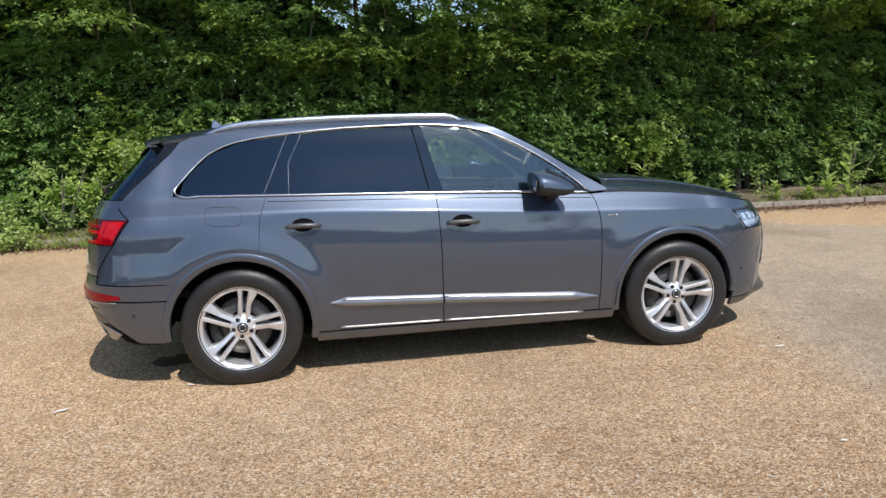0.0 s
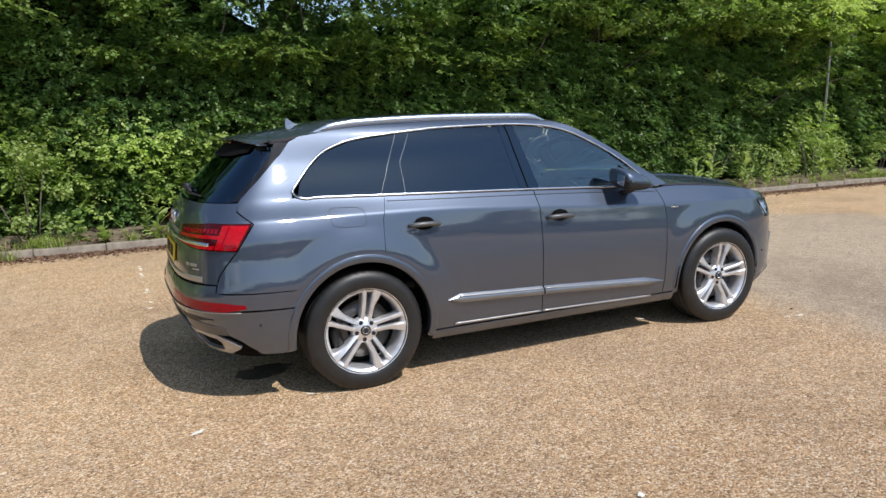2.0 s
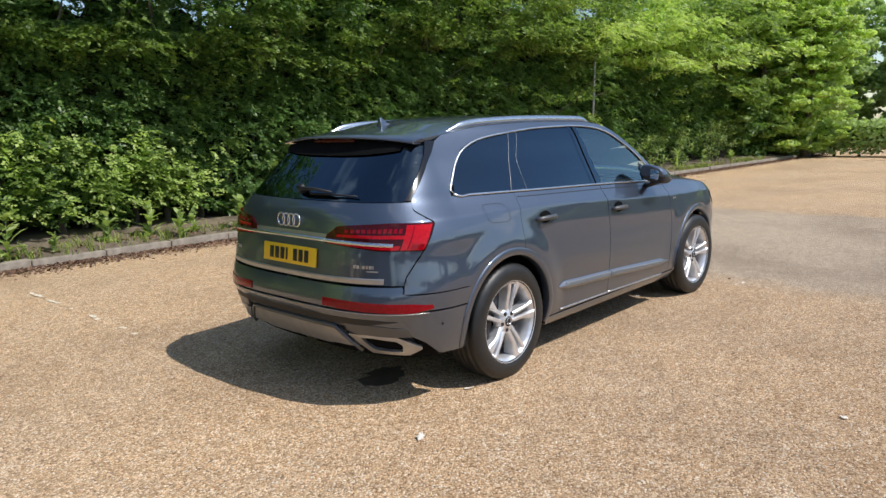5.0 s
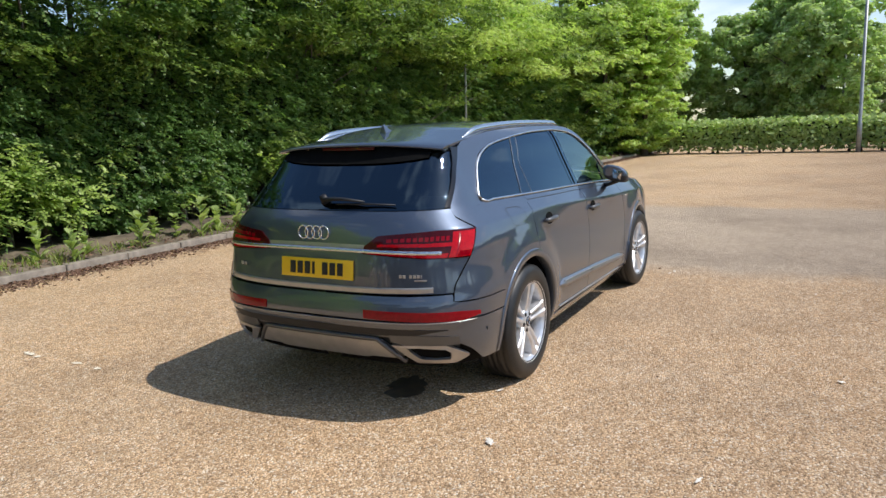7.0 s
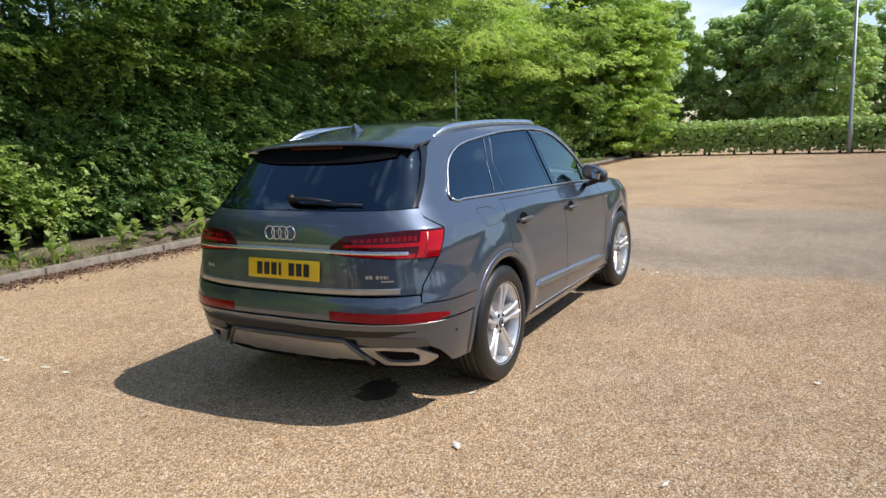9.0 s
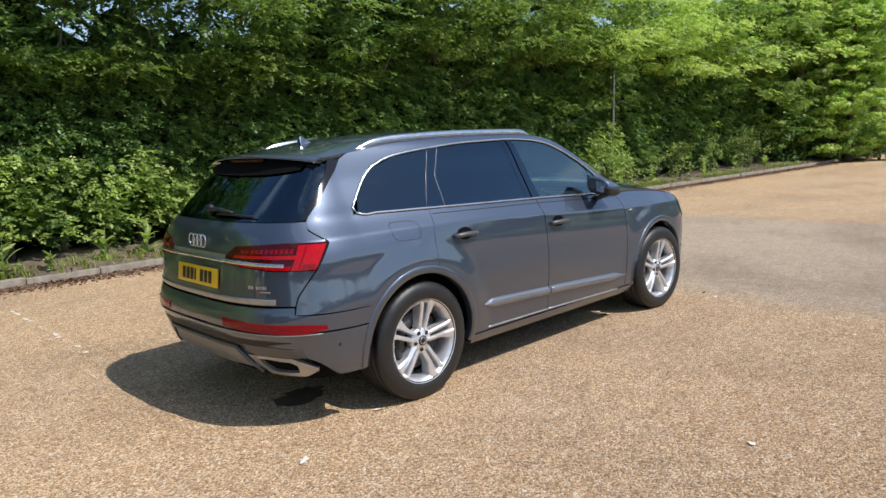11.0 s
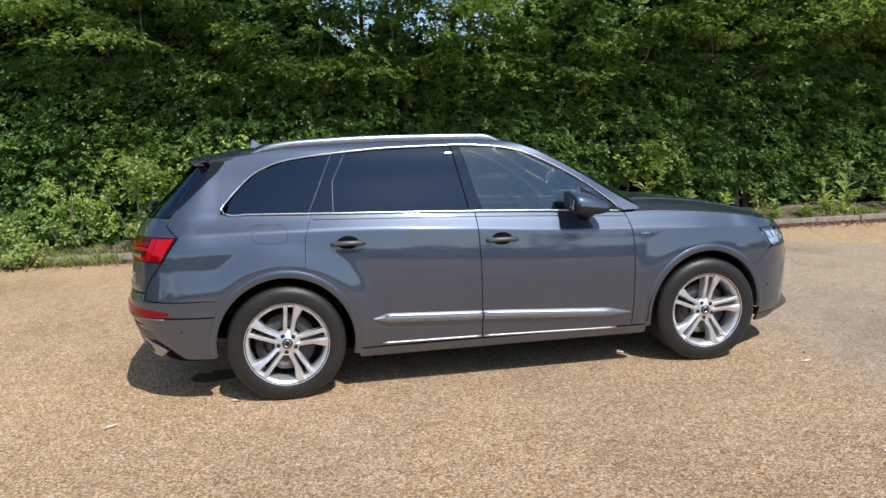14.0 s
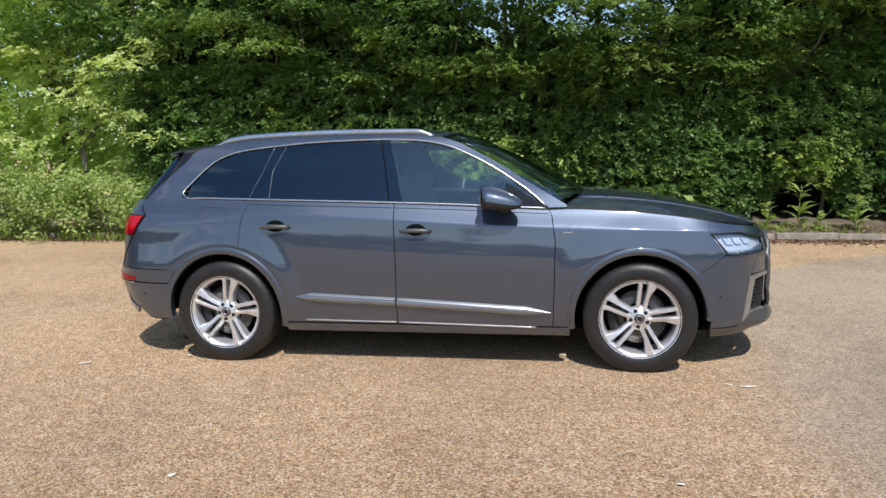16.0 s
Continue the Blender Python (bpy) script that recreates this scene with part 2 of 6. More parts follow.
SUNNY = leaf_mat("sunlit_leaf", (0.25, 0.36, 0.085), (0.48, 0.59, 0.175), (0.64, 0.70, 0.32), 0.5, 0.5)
WEED = leaf_mat("weed_leaf", (0.20, 0.27, 0.08), (0.36, 0.45, 0.15), (0.50, 0.56, 0.27), 0.4, 0.55)
GRASS = leaf_mat("grass_blade", (0.14, 0.21, 0.04), (0.27, 0.34, 0.07), (0.48, 0.44, 0.20), 0.35, 0.6)
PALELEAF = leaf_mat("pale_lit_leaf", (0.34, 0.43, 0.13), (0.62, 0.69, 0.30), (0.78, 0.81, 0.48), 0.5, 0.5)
STEEL = plain("galvanised_steel", (0.36, 0.37, 0.37), 0.5, 0.6, 0.15, 6)
PALE = plain("pale_leaf_scrap", (0.78, 0.73, 0.64), 0.8, 0, 0.1, 30)
LINE = plain("worn_line_paint", (0.82, 0.70, 0.55), 0.85, 0, 0.3, 60)
OIL = plain("oil_stain", (0.12, 0.085, 0.055), 0.6, 0, 0.4, 9)


# ---- mesh helpers ----
def mesh_object(name, verts, faces, mat, parent=None, smooth=False):
    me = bpy.data.meshes.new(name)
    me.from_pydata([tuple(v) for v in verts], [], faces)
    me.materials.append(mat)
    if smooth:
        me.polygons.foreach_set("use_smooth", [True] * len(me.polygons))
    me.update()
    ob = new(name, me)
    ob.parent = parent
    return ob


def part(name, bm, mat, parent=None, label="", smooth=True):
    me = bpy.data.meshes.new(name)
    bm.to_mesh(me)
    bm.free()
    me.materials.append(mat)
    if smooth:
        me.polygons.foreach_set("use_smooth", [True] * len(me.polygons))
    ob = new(name, me)
    ob.parent = parent
    return tagged(ob, label)


def empty(name, place=(0, 0, 0), parent=None):
    ob = new(name)
    ob.location = place
    ob.parent = parent
    return ob


def add_box(bm, size, m=None, bevel=0.0, segs=2):
    got = bmesh.ops.create_cube(bm, size=1.0)["verts"]
    for v in got:
        v.co = Vector((v.co.x * size[0], v.co.y * size[1], v.co.z * size[2]))
    if bevel:
        edges = list({e for v in got for e in v.link_edges})
        got = list({v for f in bmesh.ops.bevel(bm, geom=edges, offset=bevel, segments=segs, affect="EDGES", profile=0.6)["faces"] for v in f.verts} | {v for v in got if v.is_valid})
    if m is not None:
        for v in got:
            v.co = m @ v.co
    return got


def add_tube(bm, pts, radii, sides=8, closed=False, flat=1.0, up=None):
    """A tube along points; radii one number or one a point; flat squeezes it along the second axis."""
    pts = [Vector(p) for p in pts]
    k = len(pts)
    rad = radii if isinstance(radii, (list, tuple)) else [radii] * k
    rings, ref = [], Vector(up) if up else None
    for i, p in enumerate(pts):
        a = pts[(i - 1) % k] if closed else pts[max(0, i - 1)]
        b = pts[(i + 1) % k] if closed else pts[min(k - 1, i + 1)]
        t = (b - a).normalized()
        base = ref if ref is not None else Vector((0, 0, 1))
        if abs(t.dot(base)) > 0.95:
            base = Vector((1, 0, 0)) if ref is None else base.orthogonal()
        u = t.cross(base).normalized()
        w = u.cross(t).normalized()
        rings.append([bm.verts.new(p + (u * math.cos(2 * math.pi * j / sides) + w * math.sin(2 * math.pi * j / sides) * flat) * rad[i]) for j in range(sides)])
    for i in range(k if closed else k - 1):
        r0, r1 = rings[i], rings[(i + 1) % k]
        for j in range(sides):
            bm.faces.new((r0[j], r0[(j + 1) % sides], r1[(j + 1) % sides], r1[j]))
    if not closed:
        bm.faces.new(rings[0][::-1])
        bm.faces.new(rings[-1])


def add_lathe(bm, profile, sides=48, axis="y"):
    """Spins (radius, along) pairs round the y axis; the profile is open."""
    rings = []
    for r, a in profile:
        rings.append([bm.verts.new((r * math.cos(2 * math.pi * j / sides), a, r * math.sin(2 * math.pi * j / sides))) for j in range(sides)])
    for r0, r1 in zip(rings, rings[1:]):
        for j in range(sides):
            bm.faces.new((r0[j], r0[(j + 1) % sides], r1[(j + 1) % sides], r1[j]))
    return rings


def leaf_verts(places, normals, length, width, rng, droop=0.25):
    """Folded leaves, four triangles' worth each: verts and faces for many at once."""
    k = len(places)
    up = np.tile([0.0, 0.0, 1.0], (k, 1)) + rng.normal(0, 0.45, (k, 3))
    along = np.cross(np.cross(normals, up), normals)
    along = along / (np.linalg.norm(along, axis=1, keepdims=True) + 1e-9)
    spin = rng.uniform(0, 2 * np.pi, k)[:, None]
    side = np.cross(normals, along)
    d1 = along * np.cos(spin) + side * np.sin(spin)
    d2 = np.cross(normals, d1)
    ln = (length * rng.uniform(0.65, 1.25, k))[:, None]
    wd = (width * rng.uniform(0.7, 1.2, k))[:, None]
    base, tip = places - d1 * ln * 0.5, places + d1 * ln * 0.5 - normals * ln * droop
    mid = places + normals * ln * 0.02
    a, b = mid + d2 * wd * 0.5 - normals * wd * 0.15, mid - d2 * wd * 0.5 - normals * wd * 0.15
    verts = np.stack([base, a, tip, b], 1).reshape(-1, 3)
    idx = np.arange(k)[:, None] * 4
    faces = np.concatenate([idx + [0, 2, 1], idx + [0, 3, 2]], 0)
    return verts, faces


def leaf_cloud(name, places, normals, length, width, mat, parent=None, seed=1, droop=0.25):
    rng = np.random.default_rng(seed)
    normals = normals / (np.linalg.norm(normals, axis=1, keepdims=True) + 1e-9)
    v, f = leaf_verts(places, normals, length, width, rng, droop)
    me = bpy.data.meshes.new(name)
    me.vertices.add(len(v))
    me.vertices.foreach_set("co", v.astype(np.float32).ravel())
    me.loops.add(len(f) * 3)
    me.loops.foreach_set("vertex_index", f.astype(np.int32).ravel())
    me.polygons.add(len(f))
    me.polygons.foreach_set("loop_start", np.arange(0, len(f) * 3, 3, dtype=np.int32))
    me.polygons.foreach_set("loop_total", np.full(len(f), 3, dtype=np.int32))
    me.materials.append(mat)
    me.update()
    me.validate()
    ob = new(name, me)
    ob.parent = parent
    return ob


def spray_cloud(name, places, ways, normals, reach, leaf, mat, parent=None, seed=1, per=8):
    """Flat drooping sprays: leaves in two ranks along a short twig that points the given way."""
    rg = np.random.default_rng(seed)
    k = len(places)

    def unit(v):
        return v / (np.linalg.norm(v, axis=1, keepdims=True) + 1e-9)
    d = unit(ways)
    nrm = unit(normals - d * np.sum(normals * d, 1, keepdims=True))
    side = np.cross(nrm, d)
    reach = reach * rg.uniform(0.6, 1.35, k)[:, None]
    vs = []
    for j in range(per):
        t = (j + 0.6) / per
        sgn = 1.0 if j % 2 else -1.0
        fan = rg.uniform(0.55, 1.05, k)[:, None] * (1.0 if j < per - 1 else 0.1)
        o = places + d * reach * (t - 0.5) - np.array([0, 0, 1.0]) * reach * 0.22 * t * t
        ld = unit(d * np.cos(fan) + side * np.sin(fan) * sgn + rg.normal(0, 0.16, (k, 3)))
        ln = unit(nrm + rg.normal(0, 0.30, (k, 3)))
        wd = np.cross(ln, ld)
        size = leaf * rg.uniform(0.7, 1.25, k)[:, None]
        vs.append(np.stack([o, o + ld * size * 0.45 + wd * size * 0.33 - ln * size * 0.06, o + ld * size - ln * size * 0.16, o + ld * size * 0.45 - wd * size * 0.33 - ln * size * 0.06], 1))
    v = np.concatenate(vs).reshape(-1, 3)
    idx = np.arange(k * per)[:, None] * 4
    f = np.concatenate([idx + [0, 2, 1], idx + [0, 3, 2]], 0)
    me = bpy.data.meshes.new(name)
    me.vertices.add(len(v))
    me.vertices.foreach_set("co", v.astype(np.float32).ravel())
    me.loops.add(len(f) * 3)
    me.loops.foreach_set("vertex_index", f.astype(np.int32).ravel())
    me.polygons.add(len(f))
    me.polygons.foreach_set("loop_start", np.arange(0, len(f) * 3, 3, dtype=np.int32))
    me.polygons.foreach_set("loop_total", np.full(len(f), 3, dtype=np.int32))
    me.materials.append(mat)
    me.update()
    me.validate()
    ob = new(name, me)
    ob.parent = parent
    return ob


def bumps(x, z, seed=0.0):
    """A smooth unevenness of about -1 to 1 over a face."""
    return (np.sin(x * 1.7 + seed) * np.sin(z * 2.1 + 1.3 * seed) * 0.5 + np.sin(x * 3.9 + 2 + seed) * np.sin(z * 4.3 + x * 0.7) * 0.3
            + np.sin(x * 8.3 - z * 3 + seed) * np.sin(z * 9.1 + x) * 0.2)


def smooth(a, b, x):
    t = min(1.0, max(0.0, (x - a) / (b - a)))
    return t * t * (3 - 2 * t)

# ---- ground, kerb and verge ----
KERB_Y, KERB_TURN = 6.0, -0.018
bm = bmesh.new()
bmesh.ops.create_grid(bm, x_segments=60, y_segments=60, size=1.0)
for v in bm.verts:
    v.co = Vector((math.copysign(abs(v.co.x) ** 3, v.co.x) * 900, math.copysign(abs(v.co.y) ** 3, v.co.y) * 900, 0))
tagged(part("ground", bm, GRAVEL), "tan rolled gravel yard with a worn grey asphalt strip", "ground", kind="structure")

bm = bmesh.new()
rng = np.random.default_rng(3)
cols, rows_ = 260, 14
grid = []
for i in range(cols + 1):
    x = -14 + 48 * i / cols
    line = []
    for j in range(rows_ + 1):
        y = KERB_Y + 0.115 + 4.0 * (j / rows_) ** 1.5
        z = 0.085 + 0.03 * math.sin(x * 2.3 + j) * math.sin(x * 0.9) + 0.02 * rng.normal() * (j > 0) + 0.10 * min(1, j / 5)
        line.append(bm.verts.new((x, y, z if j else 0.07)))
    grid.append(line)
for i in range(cols):
    for j in range(rows_):
        bm.faces.new((grid[i][j], grid[i + 1][j], grid[i + 1][j + 1], grid[i][j + 1]))
verge = tagged(part("verge", bm, SOIL), "brown earth verge under the hedge, behind the kerb", "verge", kind="structure")
verge.rotation_euler = (0, 0, KERB_TURN)

kerb = tagged(empty("kerb", (0, KERB_Y, 0)), "row of weathered grey concrete kerb stones", "kerb", kind="structure")
kerb.rotation_euler = (0, 0, KERB_TURN)
bm = bmesh.new()
add_box(bm, (0.905, 0.125, 0.26), pose(0, 0.06, -0.03), 0.014)
for v in bm.verts:
    v.co += Vector((0, rng.normal(0, 0.002), rng.normal(0, 0.002)))
stone = part("kerb_stone", bm, KERB, kerb)
for i in range(52):
    s = stone if i == 0 else stone.copy()
    if i:
        scene.collection.objects.link(s)
        s.parent = kerb
    s.location = (-13.5 + 0.915 * i, rng.normal(0, 0.008), rng.normal(0, 0.006))
    s.rotation_euler = (rng.normal(0, 0.012), rng.normal(0, 0.006), rng.normal(0, 0.008))


def scatter_flat(name, k, xr, yf, zr, size, mat, seed, lift=1.0):
    r = np.random.default_rng(seed)
    x, y = r.uniform(*xr, k), yf(r, k)
    nrm = np.stack([r.normal(0, 0.35, k), r.normal(0, 0.35, k), np.ones(k) * lift], 1)
    ob = leaf_cloud(name, np.stack([x, y, r.uniform(*zr, k)], 1), nrm, size, size * 0.6, mat, seed=seed, droop=0.05)
    ob.rotation_euler = (0, 0, KERB_TURN)
    return ob


tagged(scatter_flat("leaf_litter", 30000, (-12, 32), lambda r, k: KERB_Y - 0.01 - np.abs(r.normal(0, 0.24, k)), (0.004, 0.018), 0.055, LITTER, 11),
       "dry brown fallen leaves heaped along the kerb", "leaf litter", kind="stuff")
tagged(scatter_flat("verge_litter", 12000, (-12, 32), lambda r, k: KERB_Y + 0.14 + np.abs(r.normal(0, 0.6, k)), (0.09, 0.17), 0.06, LITTER, 12),
       "dry leaves lying on the earth under the hedge", "leaf litter", kind="stuff")
tagged(scatter_flat("yard_litter", 330, (-6, 9), lambda r, k: 6.6 - 9 * r.uniform(0, 1, k) ** 2.2, (0.004, 0.010), 0.035, LITTER, 13),
       "small dry leaf scraps strewn over the gravel", "leaf litter", kind="stuff")


# ---- hedge, with its trunks ----
def hedge_face(k, x0, x1, z0, z1, y0, seed, depth=0.33, bulge=0.065):
    r = np.random.default_rng(seed)
    x, z = r.uniform(x0, x1, k), z0 + (z1 - z0) * r.uniform(0, 1, k)
    co = [Vector((float(p), float(q), 0.37 * seed)) for p, q in zip(x, z)]
    big = np.array([noise.noise(Vector((c.x * 0.9, c.y * 1.0, c.z))) for c in co])
    mid = np.array([noise.noise(Vector((c.x * 2.0, c.y * 5.0, c.z + 5))) for c in co])
    small = np.array([noise.noise(Vector((c.x * 6.5, c.y * 9.0, c.z + 9))) for c in co])
    y = y0 - 2.0 * bulge * big - (0.9 * bulge + 0.08) * np.clip(mid, -0.1, 1) - 0.10 * small + np.abs(r.normal(0, depth, k)) * (0.35 + 0.65 * (mid < 0.1))
    hole = mid + 0.6 * small
    low = z0 + 0.22 * (np.sin(x * 2.7) + np.sin(x * 6.1 + 1)) * 0.5 + 0.12
    low = low + 0.20 * np.clip((x - 4.3) * 3, 0, 1) * np.clip((10 - x), 0, 1) + 0.32 * np.clip((x - 4.55) * 6, 0, 1) * np.clip((5.75 - x) * 3, 0, 1)
    low = low + 0.20 * np.clip((x + 3.2) * 1.5, 0, 1) * np.clip(5.2 - x, 0, 1)
    keep = (z > low - 0.25 * r.uniform(0, 1, k)) & (hole > -0.52 + 0.16 * r.normal(0, 1, k))
    nrm = np.stack([r.normal(0, 0.3, k), -0.45 + r.normal(0, 0.25, k), 0.9 + r.normal(0, 0.2, k)], 1)
    way = np.stack([r.normal(0, 0.75, k), -0.8 + r.normal(0, 0.2, k), -0.25 + r.normal(0, 0.25, k)], 1)
    return np.stack([x, y, z], 1)[keep], way[keep], nrm[keep]


HEDGE_Y = 7.18
hedge = tagged(empty("hedge", (0, 0, 0)), "tall dense clipped hornbeam hedge with dark bare trunks at its foot", "hedge")
spray_cloud("foliage", *hedge_face(33000, -7.5, 14, 0.24, 3.25, HEDGE_Y, 21), 0.20, 0.066, HEDGE, hedge, 21)
spray_cloud("far_foliage", *hedge_face(8500, 14, 32, 0.45, 3.4, HEDGE_Y - 0.1, 22), 0.30, 0.105, HEDGE, hedge, 22)
# a low, patchy skirt of leaves towards the kerb
spray_cloud("skirt", *hedge_face(700, -7.5, -3.2, 0.14, 0.62, HEDGE_Y - 0.24, 29, 0.2), 0.18, 0.064, HEDGE, hedge, 29)
# tangle of growth past the clipped end, its leaf colour paled as if lit
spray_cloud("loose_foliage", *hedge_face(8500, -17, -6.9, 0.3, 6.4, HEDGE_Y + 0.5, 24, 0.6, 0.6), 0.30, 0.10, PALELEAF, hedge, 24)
# looser growth over the clipped face, set back
spray_cloud("upper_foliage", *hedge_face(18000, -8.0, 33, 2.7, 6.2, HEDGE_Y + 0.40, 23, 0.5, 0.45), 0.32, 0.092, HEDGE, hedge, 23)


def boughs(k, x0, x1, z0, z1, tip, mat, seed, clump=0.4, per=34, leaf=0.078):
    """Flat layers of sprays on boughs that reach from the upper growth out to y = tip."""
    r = np.random.default_rng(seed)
    c = np.stack([r.uniform(x0, x1, k), tip + (HEDGE_Y - 0.2 - tip) * r.uniform(0, 1, k) ** 0.8, r.uniform(z0, z1, k)], 1)
    size = clump * r.uniform(0.6, 1.5, k)
    off = r.normal(0, 1, (k * per, 3)) * np.repeat(size, per)[:, None] * np.array([0.85, 0.55, 0.13])
    off[:, 2] -= 0.22 * np.abs(off[:, 1]) + 0.10 * np.abs(off[:, 0])
    p = np.repeat(c, per, 0) + off
    n = len(p)
    way = np.stack([off[:, 0] + r.normal(0, 0.35, n), off[:, 1] - 0.25 + r.normal(0, 0.25, n), -0.12 + r.normal(0, 0.10, n)], 1)
    nrm = np.stack([r.normal(0, 0.22, n), -0.15 + r.normal(0, 0.22, n), np.ones(n)], 1)
    return spray_cloud("bough_leaves", p, way, nrm, 0.24, leaf, mat, hedge, seed)


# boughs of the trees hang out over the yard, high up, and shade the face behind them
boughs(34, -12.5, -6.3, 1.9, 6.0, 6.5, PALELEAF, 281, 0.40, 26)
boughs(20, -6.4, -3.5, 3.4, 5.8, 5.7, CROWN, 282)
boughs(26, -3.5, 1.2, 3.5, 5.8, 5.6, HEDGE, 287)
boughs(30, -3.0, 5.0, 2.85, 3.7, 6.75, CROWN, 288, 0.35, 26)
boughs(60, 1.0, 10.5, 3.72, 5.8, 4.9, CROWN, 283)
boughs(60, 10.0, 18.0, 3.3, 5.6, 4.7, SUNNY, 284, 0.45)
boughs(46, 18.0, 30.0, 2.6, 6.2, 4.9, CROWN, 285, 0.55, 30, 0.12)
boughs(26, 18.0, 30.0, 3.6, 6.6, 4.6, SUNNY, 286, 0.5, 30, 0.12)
# tufts that stand out of the face, in leaf colours paled as if sunlit
rng = np.random.default_rng(26)
tufts = [(rng.uniform(-6, 24), 0.6 + 2.2 * rng.uniform() ** 1.3) for _ in range(60)]
tufts += [(c[0] + rng.normal(0, 0.22), c[1] + rng.normal(0, 0.2)) for c in ((-3.2, 1.2), (-3.4, 1.8), (-1.6, 1.0), (-0.9, 1.4), (0.3, 1.0), (5.1, 1.3), (5.3, 1.15), (12.6, 0.9), (12.1, 1.1), (18.2, 1.2)) for _ in range(4)]
per = 16
P_ = np.array([(x, HEDGE_Y - rng.uniform(0.1, 0.3), z) for x, z in tufts]).repeat(per, 0) + rng.normal(0, 1, (len(tufts) * per, 3)) * np.array([0.16, 0.08, 0.13])
n_ = len(P_)
spray_cloud("spray", P_, np.stack([rng.normal(0, 0.6, n_), np.full(n_, -0.8), rng.normal(0.05, 0.4, n_)], 1), np.stack([rng.normal(0, 0.3, n_), np.full(n_, -0.4), np.ones(n_)], 1), 0.20, 0.066, CROWN, hedge, 27)
tufts = [(rng.uniform(-5.2, 0.9), 0.55 + 1.05 * rng.uniform()) for _ in range(50)] + [(13.48 + rng.normal(0, 0.14), rng.uniform(0.4, 1.85)) for _ in range(16)] + [(rng.normal(5.1, 0.16), rng.normal(1.25, 0.18)) for _ in range(6)] + [(rng.normal(12.4, 0.5), rng.normal(0.95, 0.22)) for _ in range(12)]
P_ = np.array([(x, HEDGE_Y - rng.uniform(0.08, 0.30), z) for x, z in tufts]).repeat(per, 0) + rng.normal(0, 1, (len(tufts) * per, 3)) * np.array([0.20, 0.08, 0.15])
n_ = len(P_)
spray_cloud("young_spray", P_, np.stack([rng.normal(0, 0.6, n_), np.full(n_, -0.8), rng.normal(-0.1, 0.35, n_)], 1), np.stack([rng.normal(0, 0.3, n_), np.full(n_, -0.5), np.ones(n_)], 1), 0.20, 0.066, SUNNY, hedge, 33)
# near-black sheet set back behind the leaves, for the shade inside the hedge
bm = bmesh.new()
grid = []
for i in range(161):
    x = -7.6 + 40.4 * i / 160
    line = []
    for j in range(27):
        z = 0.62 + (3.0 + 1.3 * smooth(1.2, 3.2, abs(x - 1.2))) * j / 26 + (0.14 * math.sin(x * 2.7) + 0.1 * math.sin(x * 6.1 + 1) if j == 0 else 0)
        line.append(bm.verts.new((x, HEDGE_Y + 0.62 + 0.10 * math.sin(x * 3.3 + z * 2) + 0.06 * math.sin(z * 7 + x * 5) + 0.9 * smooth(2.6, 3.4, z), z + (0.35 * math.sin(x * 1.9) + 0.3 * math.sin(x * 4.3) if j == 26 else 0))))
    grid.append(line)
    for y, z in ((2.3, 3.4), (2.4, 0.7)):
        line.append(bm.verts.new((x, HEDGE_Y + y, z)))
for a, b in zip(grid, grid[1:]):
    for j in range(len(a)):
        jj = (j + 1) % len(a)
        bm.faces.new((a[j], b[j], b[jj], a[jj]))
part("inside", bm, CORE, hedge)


def trunk_mesh(bm, x, y, h, r, rg, z0=0.0, lean=0.1):
    pts, rad = [], []
    dx, dy = rg.normal(0, lean), rg.normal(0, lean * 0.5)
    for i in range(7):
        t = i / 6
        pts.append((x + dx * t + 0.03 * math.sin(3 * t + x), y + dy * t, z0 + h * t))
        rad.append(r * (1.35 - 0.35 * min(1, 4 * t)) * (1 - 0.45 * t))
    add_tube(bm, pts, rad, 8)
    return pts


rng = np.random.default_rng(5)
for i in range(64):
    bm = bmesh.new()
    trunk_mesh(bm, -7.2 + 0.6 * i + rng.normal(0, 0.10), HEDGE_Y + 0.48 + rng.normal(0, 0.12), 1.5, rng.uniform(0.035, 0.075), rng, 0.1, 0.06)
    part("trunk", bm, BARK, hedge)

# near-black sheet behind the stems, put in as shade at the hedge's foot
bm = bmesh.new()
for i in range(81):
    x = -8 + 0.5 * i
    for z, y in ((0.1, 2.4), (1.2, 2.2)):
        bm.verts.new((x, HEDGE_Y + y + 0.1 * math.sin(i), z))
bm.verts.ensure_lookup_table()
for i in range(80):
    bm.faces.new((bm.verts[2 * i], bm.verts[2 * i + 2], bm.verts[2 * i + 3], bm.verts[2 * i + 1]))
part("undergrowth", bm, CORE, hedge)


# a pale young stem in the face of the hedge, and bare grey branches over it
bm = bmesh.new()
add_tube(bm, [(13.46, 7.08, 0.08), (13.47, 7.06, 1.2), (13.48, 7.04, 2.0), (13.485, 7.02, 3.0), (13.49, 7.0, 4.2)], [0.045, 0.040, 0.036, 0.032, 0.024], 8)
part("pale_stem", bm, STEEL, hedge, "pale grey slender stem")
rng = np.random.default_rng(6)
